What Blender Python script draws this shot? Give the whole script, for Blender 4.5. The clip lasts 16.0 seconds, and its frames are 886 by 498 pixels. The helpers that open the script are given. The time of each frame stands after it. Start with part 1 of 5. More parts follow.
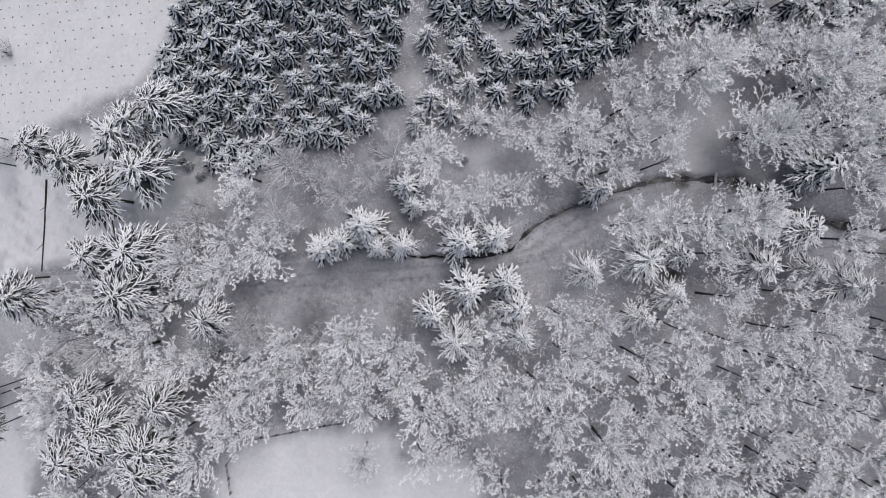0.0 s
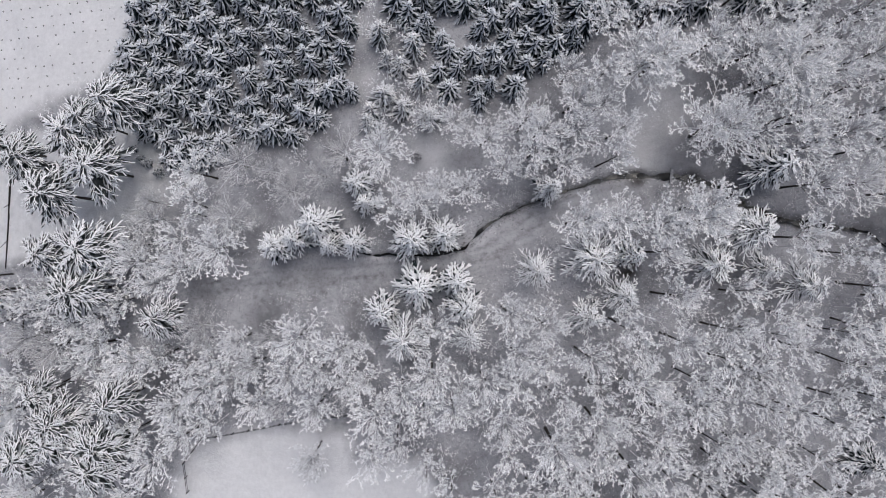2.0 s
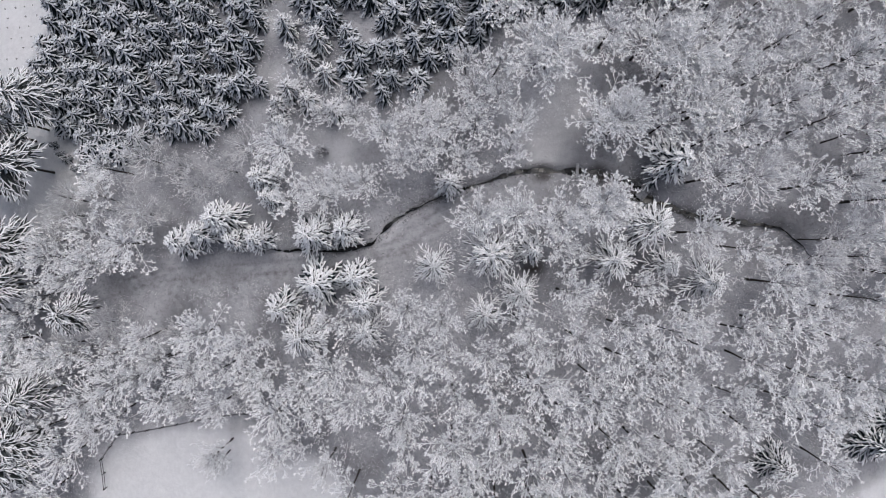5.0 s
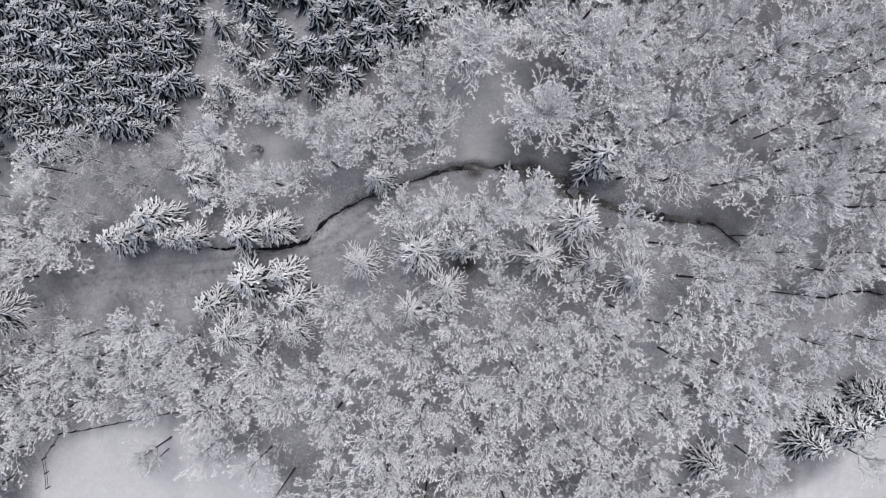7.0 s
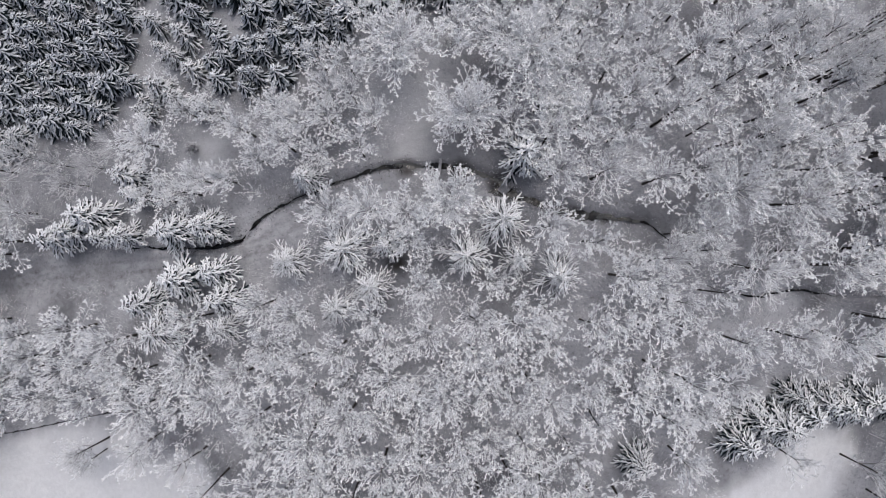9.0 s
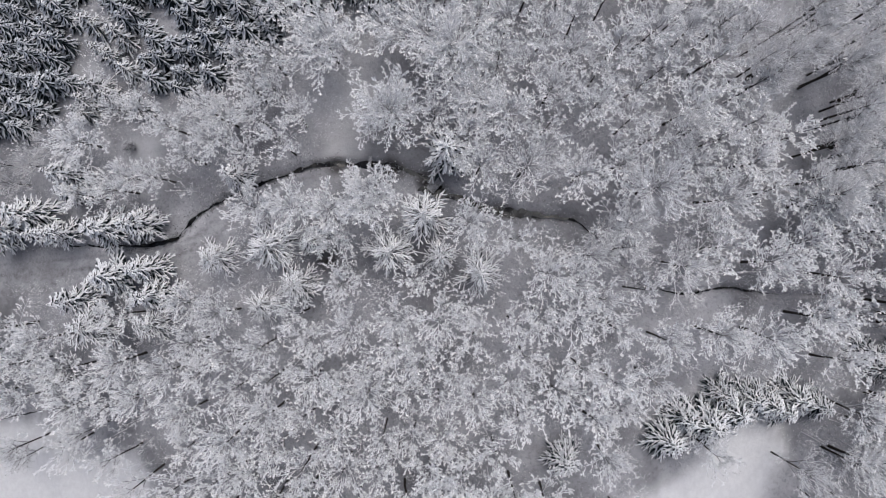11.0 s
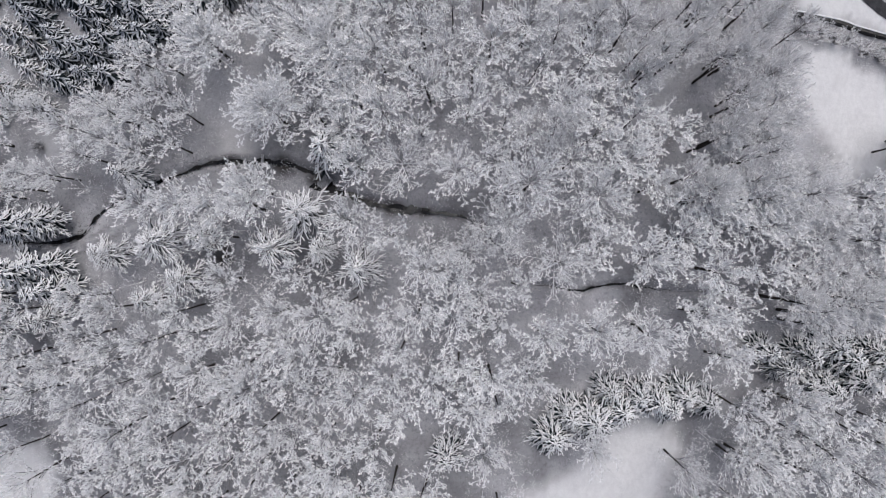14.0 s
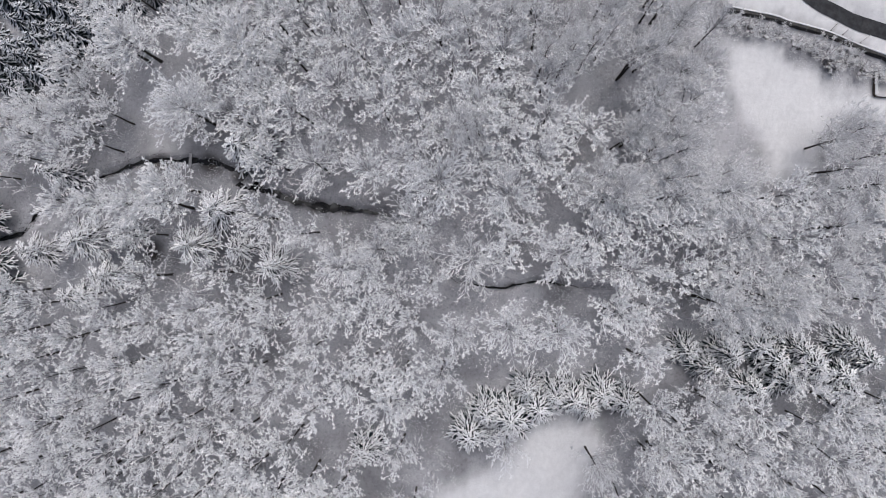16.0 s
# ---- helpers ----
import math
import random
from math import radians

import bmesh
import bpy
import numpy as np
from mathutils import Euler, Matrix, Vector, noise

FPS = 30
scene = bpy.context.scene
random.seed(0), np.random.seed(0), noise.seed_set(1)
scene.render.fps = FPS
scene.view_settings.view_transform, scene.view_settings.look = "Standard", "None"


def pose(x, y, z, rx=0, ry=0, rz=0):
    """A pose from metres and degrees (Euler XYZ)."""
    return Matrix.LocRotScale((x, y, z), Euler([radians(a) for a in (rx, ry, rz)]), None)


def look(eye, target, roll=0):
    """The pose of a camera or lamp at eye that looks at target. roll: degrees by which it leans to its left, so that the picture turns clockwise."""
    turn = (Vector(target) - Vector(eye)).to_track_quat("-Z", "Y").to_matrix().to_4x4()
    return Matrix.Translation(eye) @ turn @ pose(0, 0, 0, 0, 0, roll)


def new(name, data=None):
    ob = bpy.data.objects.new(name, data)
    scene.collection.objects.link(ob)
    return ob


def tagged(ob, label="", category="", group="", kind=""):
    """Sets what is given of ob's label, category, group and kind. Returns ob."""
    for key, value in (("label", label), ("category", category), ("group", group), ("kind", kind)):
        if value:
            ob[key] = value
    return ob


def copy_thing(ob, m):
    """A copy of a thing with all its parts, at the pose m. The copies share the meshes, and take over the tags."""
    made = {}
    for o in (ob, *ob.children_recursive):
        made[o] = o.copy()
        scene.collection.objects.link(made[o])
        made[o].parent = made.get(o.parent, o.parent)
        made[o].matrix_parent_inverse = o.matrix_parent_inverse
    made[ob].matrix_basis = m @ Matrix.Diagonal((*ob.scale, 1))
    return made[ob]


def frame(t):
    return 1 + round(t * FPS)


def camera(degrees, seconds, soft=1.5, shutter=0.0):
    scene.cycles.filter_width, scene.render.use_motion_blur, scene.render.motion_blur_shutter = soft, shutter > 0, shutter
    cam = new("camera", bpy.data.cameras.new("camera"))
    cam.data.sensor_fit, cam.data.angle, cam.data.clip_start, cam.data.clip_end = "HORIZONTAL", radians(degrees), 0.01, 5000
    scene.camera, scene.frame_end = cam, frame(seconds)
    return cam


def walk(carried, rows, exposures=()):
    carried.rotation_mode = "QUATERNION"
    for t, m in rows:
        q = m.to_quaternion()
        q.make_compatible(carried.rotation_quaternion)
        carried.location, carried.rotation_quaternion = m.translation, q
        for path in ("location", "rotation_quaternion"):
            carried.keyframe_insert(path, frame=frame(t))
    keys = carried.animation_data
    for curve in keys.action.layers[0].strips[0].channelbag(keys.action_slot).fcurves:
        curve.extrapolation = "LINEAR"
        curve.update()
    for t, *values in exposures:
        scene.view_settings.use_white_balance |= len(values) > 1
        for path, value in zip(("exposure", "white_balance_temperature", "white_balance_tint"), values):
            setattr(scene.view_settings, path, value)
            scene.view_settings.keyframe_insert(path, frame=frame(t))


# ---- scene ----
cam = camera(75.0, 16.0, soft=1.0)
PATH = [
    (0, 0.00, -0.00, 85.00, -0.40, -2.72, -0.06),
    (0.5, 1.66, -0.01, 84.86, -0.41, -2.51, -0.04),
    (1, 3.56, -0.04, 84.73, -0.44, -2.32, -0.01),
    (1.5, 5.58, -0.08, 84.57, -0.47, -2.11, 0.04),
    (2, 7.91, -0.13, 84.36, -0.52, -1.91, 0.08),
    (2.5, 10.24, -0.15, 84.19, -0.55, -1.69, 0.10),
    (3, 12.72, -0.20, 84.05, -0.58, -1.49, 0.13),
    (3.5, 15.06, -0.29, 83.93, -0.59, -1.29, 0.17),
    (4, 17.54, -0.42, 83.84, -0.56, -1.16, 0.17),
    (6.5, 29.60, -1.46, 83.77, -0.22, -0.69, 0.03),
    (7, 32.05, -1.62, 83.68, -0.13, -0.60, -0.00),
    (7.5, 34.39, -1.79, 83.58, -0.04, -0.47, -0.02),
    (8, 36.91, -1.96, 83.51, 0.06, -0.35, -0.03),
    (8.5, 39.43, -2.12, 83.43, 0.15, -0.23, -0.06),
    (9, 41.95, -2.30, 83.42, 0.25, -0.10, -0.07),
    (11.5, 54.75, -3.35, 83.89, 0.69, 0.64, -0.03),
    (12, 57.42, -3.50, 83.89, 0.74, 0.86, -0.01),
    (12.5, 60.17, -3.59, 83.87, 0.76, 1.12, -0.00),
    (13, 63.08, -3.63, 83.87, 0.73, 1.41, -0.01),
    (13.5, 65.96, -3.60, 83.88, 0.64, 1.74, -0.04),
    (14, 69.03, -3.53, 83.91, 0.51, 2.08, -0.08),
    (14.5, 72.06, -3.41, 83.94, 0.35, 2.48, -0.10),
    (15, 75.24, -3.28, 83.98, 0.17, 2.88, -0.09),
    (15.5, 78.40, -3.09, 83.99, -0.02, 3.31, -0.05),
    (16, 81.72, -2.88, 83.95, -0.21, 3.72, -0.01),
]
walk(cam, [(t, pose(x, y, z, rx, ry, rz)) for t, x, y, z, rx, ry, rz in PATH],
     exposures=[(0.0, -0.27, 6000, 9), (16.0, -0.31, 6000, 9)])

# ---- light: an even overcast winter sky ----
world = bpy.data.worlds.new("overcast_sky")
scene.world = world
world.use_nodes = True
wn = world.node_tree.nodes
sky = wn.new("ShaderNodeTexSky")
sky.sky_type, sky.sun_disc = "NISHITA", False
sky.sun_elevation, sky.sun_rotation = radians(64), radians(19)
sky.dust_density, sky.air_density, sky.ozone_density = 8.0, 0.8, 0.4
wn["Background"].inputs[1].default_value = 0.105
world.node_tree.links.new(sky.outputs[0], wn["Background"].inputs[0])

sun_data = bpy.data.lights.new("sun", "SUN")
sun_data.energy, sun_data.angle, sun_data.color = 1.3, radians(60), (1.0, 0.985, 0.965)
sun = new("sun", sun_data)
sun.matrix_world = look((8, 23, 50), (0, 0, 0))


# ---- materials ----
def material(name, rough=0.8):
    m = bpy.data.materials.new(name)
    m.use_nodes = True
    n, l = m.node_tree.nodes, m.node_tree.links
    b = n["Principled BSDF"]
    b.inputs["Roughness"].default_value = rough
    b.inputs["Specular IOR Level"].default_value = 0.2
    return m, n, l, b


def mix(n, l, fac, a, b):
    """A colour mix; fac, a and b are sockets or values."""
    x = n.new("ShaderNodeMix")
    x.data_type = "RGBA"
    for socket, value in ((x.inputs[0], fac), (x.inputs[6], a), (x.inputs[7], b)):
        if isinstance(value, bpy.types.NodeSocket):
            l.new(value, socket)
        elif isinstance(value, tuple):
            socket.default_value = (*value, 1)
        else:
            socket.default_value = value
    return x.outputs[2]


def grain(n, l, scale, lo, hi, detail=4.0, rough=0.6):
    """Noise in object space, spread from 0 at lo to 1 at hi."""
    c, t, r = n.new("ShaderNodeTexCoord"), n.new("ShaderNodeTexNoise"), n.new("ShaderNodeMapRange")
    t.inputs["Scale"].default_value, t.inputs["Detail"].default_value = scale, detail
    t.inputs["Roughness"].default_value = rough
    r.inputs[1].default_value, r.inputs[2].default_value = lo, hi
    l.new(c.outputs["Object"], t.inputs["Vector"])
    l.new(t.outputs["Fac"], r.inputs[0])
    return r.outputs[0]


def bump(n, l, b, height, strength, distance):
    x = n.new("ShaderNodeBump")
    x.inputs["Strength"].default_value, x.inputs["Distance"].default_value = strength, distance
    l.new(height, x.inputs["Height"])
    l.new(x.outputs[0], b.inputs["Normal"])


def varied(name, dark, light, scale, rough=0.8, lo=0.35, hi=0.65, bumpy=0.0, isle=0.0):
    m, n, l, b = material(name, rough)
    g = grain(n, l, scale, lo, hi)
    col = mix(n, l, g, dark, light)
    if isle:
        geo, rnd = n.new("ShaderNodeNewGeometry"), n.new("ShaderNodeMapRange")
        rnd.inputs[3].default_value, rnd.inputs[4].default_value = 1 - isle, 1.0
        l.new(geo.outputs["Random Per Island"], rnd.inputs[0])
        mul = n.new("ShaderNodeVectorMath")
        mul.operation = "SCALE"
        l.new(col, mul.inputs[0])
        l.new(rnd.outputs[0], mul.inputs["Scale"])
        col = mul.outputs[0]
    l.new(col, b.inputs["Base Color"])
    if bumpy:
        bump(n, l, b, g, bumpy, 0.05)
    return m


def snow_topped(name, dark, light, scale, snow=(0.80, 0.81, 0.84), edge=0.45, soft=0.35):
    """Bark or stone with snow lying on every face that looks up."""
    m, n, l, b = material(name, 0.85)
    g = grain(n, l, scale, 0.35, 0.65)
    geo, sep, rng = n.new("ShaderNodeNewGeometry"), n.new("ShaderNodeSeparateXYZ"), n.new("ShaderNodeMapRange")
    l.new(geo.outputs["Normal"], sep.inputs[0])
    rng.inputs[1].default_value, rng.inputs[2].default_value = edge, edge + soft
    l.new(sep.outputs[2], rng.inputs[0])
    l.new(mix(n, l, rng.outputs[0], mix(n, l, g, dark, light), snow), b.inputs["Base Color"])
    bump(n, l, b, g, 0.4, 0.03)
    return m


BARK = snow_topped("bark", (0.022, 0.02, 0.02), (0.075, 0.066, 0.06), 6.0, edge=0.55)
LIMB = snow_topped("frosted_limb", (0.09, 0.085, 0.085), (0.26, 0.25, 0.25), 6.0, edge=0.2, soft=0.5)
FROST = varied("hoar_frost", (0.84, 0.84, 0.86), (0.95, 0.95, 0.962), 0.35, 0.7, isle=0.3)
FROST_THIN = varied("thin_frost", (0.74, 0.74, 0.76), (0.90, 0.90, 0.915), 0.35, 0.7, isle=0.3)
FROST_SPARSE = varied("sparse_frost", (0.52, 0.52, 0.535), (0.74, 0.74, 0.755), 0.35, 0.75, isle=0.35)
FROST_COOL = varied("blue_frost", (0.76, 0.765, 0.79), (0.88, 0.885, 0.91), 0.35, 0.7, isle=0.25)
SNOW = varied("branch_snow", (0.84, 0.845, 0.865), (0.94, 0.94, 0.955), 1.5, 0.6, isle=0.15)
DUSTED = varied("dusted_snow", (0.60, 0.625, 0.675), (0.80, 0.82, 0.86), 1.1, 0.7, isle=0.4)
NEEDLES = varied("spruce_needles", (0.016, 0.025, 0.030), (0.055, 0.072, 0.080), 2.5, 0.8, isle=0.4)
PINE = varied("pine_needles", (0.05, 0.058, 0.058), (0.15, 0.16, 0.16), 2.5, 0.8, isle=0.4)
# Darker copy of the pine needles: shade inside the crowns put into the colour.
SHADED_PINE = varied("shaded_pine_needles", (0.035, 0.043, 0.045), (0.12, 0.13, 0.13), 2.5, 0.8, isle=0.4)
DARK_BARK = varied("wet_bark", (0.012, 0.011, 0.011), (0.04, 0.036, 0.033), 6.0, 0.8, bumpy=0.4)
STONE = varied("wall_stone", (0.03, 0.03, 0.03), (0.10, 0.097, 0.095), 3.0, 0.9, bumpy=0.4)
WOOD = snow_topped("weathered_wood", (0.04, 0.035, 0.03), (0.12, 0.10, 0.09), 5.0, edge=0.75)
BRAMBLE = varied("bramble_leaves", (0.16, 0.15, 0.17), (0.55, 0.54, 0.57), 1.4, 0.85, isle=0.4)
SNOWY_PLANK = varied("snowy_plank", (0.20, 0.195, 0.2), (0.42, 0.42, 0.44), 2.5, 0.85, bumpy=0.2)
SEDGE = varied("dark_sedge", (0.03, 0.028, 0.027), (0.13, 0.12, 0.115), 1.5, 0.9, isle=0.5)
STALK = varied("dry_stalks", (0.14, 0.13, 0.13), (0.40, 0.385, 0.38), 1.5, 0.9, isle=0.4)


def ground_material():
    m, n, l, b = material("snowy_ground", 0.75)

    def attribute(name):
        a = n.new("ShaderNodeAttribute")
        a.attribute_name = name
        return a.outputs["Fac"]

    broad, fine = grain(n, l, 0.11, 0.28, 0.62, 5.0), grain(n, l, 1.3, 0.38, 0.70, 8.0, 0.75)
    # Undergrowth grey, with the shade under the trees darkened into the colour too.
    shaded_floor_snow = mix(n, l, broad, (0.165, 0.165, 0.177), (0.46, 0.46, 0.488))
    shaded_floor_snow = mix(n, l, grain(n, l, 2.2, 0.50, 0.74, 8.0, 0.8), shaded_floor_snow, (0.14, 0.137, 0.145))
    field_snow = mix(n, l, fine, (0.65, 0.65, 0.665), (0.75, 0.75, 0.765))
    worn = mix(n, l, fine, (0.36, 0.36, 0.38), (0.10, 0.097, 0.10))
    col = mix(n, l, attribute("worn"), shaded_floor_snow, worn)
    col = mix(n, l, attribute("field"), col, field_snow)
    col = mix(n, l, attribute("mud"), col, (0.045, 0.04, 0.038))
    l.new(col, b.inputs["Base Color"])
    bump(n, l, b, fine, 0.35, 0.12)
    return m


GROUND = ground_material()
WATER, _n, _l, _b = material("dark_stream_water", 0.12)
_l.new(mix(_n, _l, grain(_n, _l, 0.8, 0.4, 0.6), (0.006, 0.006, 0.007), (0.02, 0.019, 0.018)), _b.inputs["Base Color"])
_b.inputs["Specular IOR Level"].default_value = 0.35
ASPHALT = varied("wet_asphalt", (0.022, 0.023, 0.026), (0.05, 0.05, 0.055), 1.2, 0.6)


# ---- lie of the land ----
def land(x, y):
    """Height of the broad, gently domed ground, before ditches and bumps."""
    return 7.5 - 70.0 * (1 - np.exp(-((x - 64.0) ** 2) / 33300.0))


def near_line(x, y, line):
    """Distance from the points x, y to a line of corners, and the way along it from 0 to 1."""
    best, along = np.full(np.shape(x), 1e9), np.zeros(np.shape(x))
    for i, ((ax, ay), (bx, by)) in enumerate(zip(line[:-1], line[1:])):
        dx, dy = bx - ax, by - ay
        s = np.clip(((x - ax) * dx + (y - ay) * dy) / (dx * dx + dy * dy), 0, 1)
        d = np.hypot(x - ax - s * dx, y - ay - s * dy)
        along = np.where(d < best, (i + s) / (len(line) - 1), along)
        best = np.minimum(best, d)
    return best, along


def inside(x, y, corners):
    """Which of the points x, y lie within a ring of corners."""
    hit = np.zeros(np.shape(x), bool)
    for (ax, ay), (bx, by) in zip(corners, corners[1:] + corners[:1]):
        if ay != by:
            hit ^= ((ay > y) != (by > y)) & (x < (bx - ax) * (y - ay) / (by - ay) + ax)
    return hit


def within(x, y, corners, soft):
    """1 well inside a ring of corners, 0 outside, over a soft border."""
    edge = near_line(x, y, corners + corners[:1])[0]
    return np.clip(0.65 + np.where(inside(x, y, corners), edge, -edge) / soft, 0, 1)


def wave(x, y, step, seed):
    """Smooth bumps about step metres across, from -1 to 1."""
    r = np.random.RandomState(seed)
    total = np.zeros(np.shape(x))
    for _ in range(7):
        a, p = r.uniform(0, 6.283), r.uniform(0, 6.283)
        k = 6.283 / step * r.uniform(0.6, 1.7)
        total = total + np.sin((np.cos(a) * x + np.sin(a) * y) * k + p)
    return total / 4.0


STREAM = [(-83.2, -6.0), (-67.8, -5.6), (-51.3, -4.4), (-25.9, -2.8), (-14.5, -1.7), (-1.2, -1.7), (8.5, -1.8), (13.5, -0.9), (16.6, 2.4), (22.4, 5.4), (29.1, 7.7), (34.1, 9.2), (36.7, 9.3), (42.8, 9.1), (46.1, 8.5), (49.3, 7.2), (52.1, 5.0), (48.5, 5.8), (54.2, 4.3), (57.3, 3.0), (61.4, 2.4), (69.2, 1.5), (73.7, -2.5), (77.8, -7.4), (83.9, -8.5), (89.3, -7.5), (97.2, -8.6), (113.2, -8.9), (124.2, -8.9)]
TRACK = [(-53.7, -19.9), (-37.4, -11.6), (-27.4, -7.7), (-18.9, -5.6), (-8.1, -4.8), (2.0, -4.0), (11.0, -3.0), (16.6, -1.5), (22.0, 2.3), (28.2, 5.5), (35.1, 7.0)]
WORN = [(-27.4, -5.9), (-11.6, -4.1), (5.3, -3.8), (18.1, -0.5), (24.3, 4.3), (29.7, 5.8), (25.9, 2.7), (18.1, -2.9), (10.2, -5.4), (2.0, -10.5), (-15.2, -10.9)]
ROAD = [(118.5, 39.6), (124.1, 34.8), (128.7, 31.7), (133.3, 29.9), (137.2, 28.8), (140.3, 28.1), (147.5, 26.6), (174.8, 22.2)]
WALL = [(114.8, 29.7), (116.1, 29.6), (122.7, 28.7), (129.5, 27.2), (134.9, 25.7), (139.3, 24.4), (146.2, 22.7)]
FENCE = [(-29.5, -39.6), (-30.2, -35.0), (-26.8, -30.7), (-21.7, -29.6), (-14.0, -27.6), (-7.7, -26.1), (0.6, -24.9)]
BARE_PATCHES = [(36.2, -3.6, 1.7), (59.5, 2.6, 1.2), (44.7, 8.4, 1.7), (37.1, 8.9, 1.3), (49.3, 7.0, 1.3), (51.3, 5.2, 0.9)]
CLEARINGS = [(38.6, 17.3, 5.5), (37.8, 12.4, 4.0), (9.0, 13.0, 3.2), (42.2, 25.6, 3.0), (-0.4, 23.7, 2.2), (-0.8, 31.3, 2.2), (96.8, 5.3, 3.5), (94.5, 21.9, 4), (95.9, 19.6, 4), (-35.2, 9.5, 5)]
FIELDS = [
    [(-176.4, 115.2), (-37.9, 45.5), (-38.4, 38.2), (-43.5, 30.4), (-46.7, 26.9), (-59.2, 23.9), (-67.6, 19.5), (-72.6, 18.8), (-79.1, 3.6), (-178.0, 1.9)],
    [(-147.4, -0.6), (-80.4, 14.0), (-59.2, 18.1), (-40.4, 19.7), (-35.2, 15.3), (-34.8, 9.2), (-38.8, 4.1), (-47.4, -1.4), (-61.7, -2.4), (-70.3, -3.6), (-88.6, -13.3), (-147.6, -14.9)],
    [(-163.3, -39.7), (-78.1, -31.1), (-64.5, -28.7), (-63.7, -34.4), (-69.3, -41.0), (-68.2, -57.1), (-163.9, -81.6)],
    [(-31.5, -49.7), (-31.6, -37.8), (-28.0, -32.5), (-16.7, -28.5), (-3.9, -28.6), (-1.8, -35.1), (-2.2, -46.1)],
    [(-15.5, -33.9), (5.7, -32.1), (10.0, -35.6), (7.7, -44.7), (-15.3, -47.8)],
    [(75.4, -43.3), (76.6, -35.2), (83.0, -33.1), (86.8, -29.8), (88.4, -26.9), (96.7, -26.5), (97.8, -29.8), (94.2, -35.0), (92.2, -43.9)],
    [(115.7, 24.9), (122.2, 25.0), (125.8, 21.9), (132.2, 19.4), (143.3, 18.4), (143.2, 15.0), (132.3, 17.0), (129.5, 13.2), (128.0, 7.5), (121.7, 7.4), (119.9, 12.1), (117.4, 17.5), (116.1, 21.4)],
    [(115.5, 31.2), (122.7, 29.4), (129.5, 27.8), (134.9, 26.3), (140.0, 24.9), (147.0, 23.2), (147.5, 26.4), (140.3, 28.0), (133.3, 29.8), (128.7, 31.6), (124.1, 34.6), (118.0, 39.0)],
    [(128.5, 35.1), (136.7, 30.5), (176.0, 23.0), (279.7, 29.7), (278.9, 125.5), (124.9, 86.7)],
]


def rolling(x, y):
    """Height of the land with its bumps."""
    return land(x, y) + 0.22 * wave(x, y, 9.0, 3) + 0.07 * wave(x, y, 2.6, 5)


def height(x, y):
    """Height of the snow at x, y, with the bumps, the stream's bed and the sunken track."""
    x, y = np.asarray(x, float), np.asarray(y, float)
    z = rolling(x, y)
    d = near_line(x, y, STREAM)[0] + 0.2 * wave(x, y, 4.0, 8)
    z = z - (0.3 + 0.65 / (1 + np.exp(np.clip(-4 - x, -60, 60) / 2))) * np.exp(-(d / (0.42 + 0.5 * np.exp(-((x - 61) / 6.5) ** 2))) ** 2)
    d = near_line(x, y, TRACK)[0]
    z = z - 0.18 * np.clip(1.6 - d / 1.6, 0, 1) + 0.05 * np.exp(-(d / 0.4) ** 2)
    return z


def part(name, bm, mat, parent, label="", kind=""):
    """One mesh object under a thing or a part."""
    me = bpy.data.meshes.new(name)
    if isinstance(bm, tuple):
        me.from_pydata(bm[0], [], bm[1])
    else:
        bm.to_mesh(me)
        bm.free()
    me.materials.append(mat)
    ob = new(name, me)
    ob.parent = parent
    return tagged(ob, label, kind=kind)


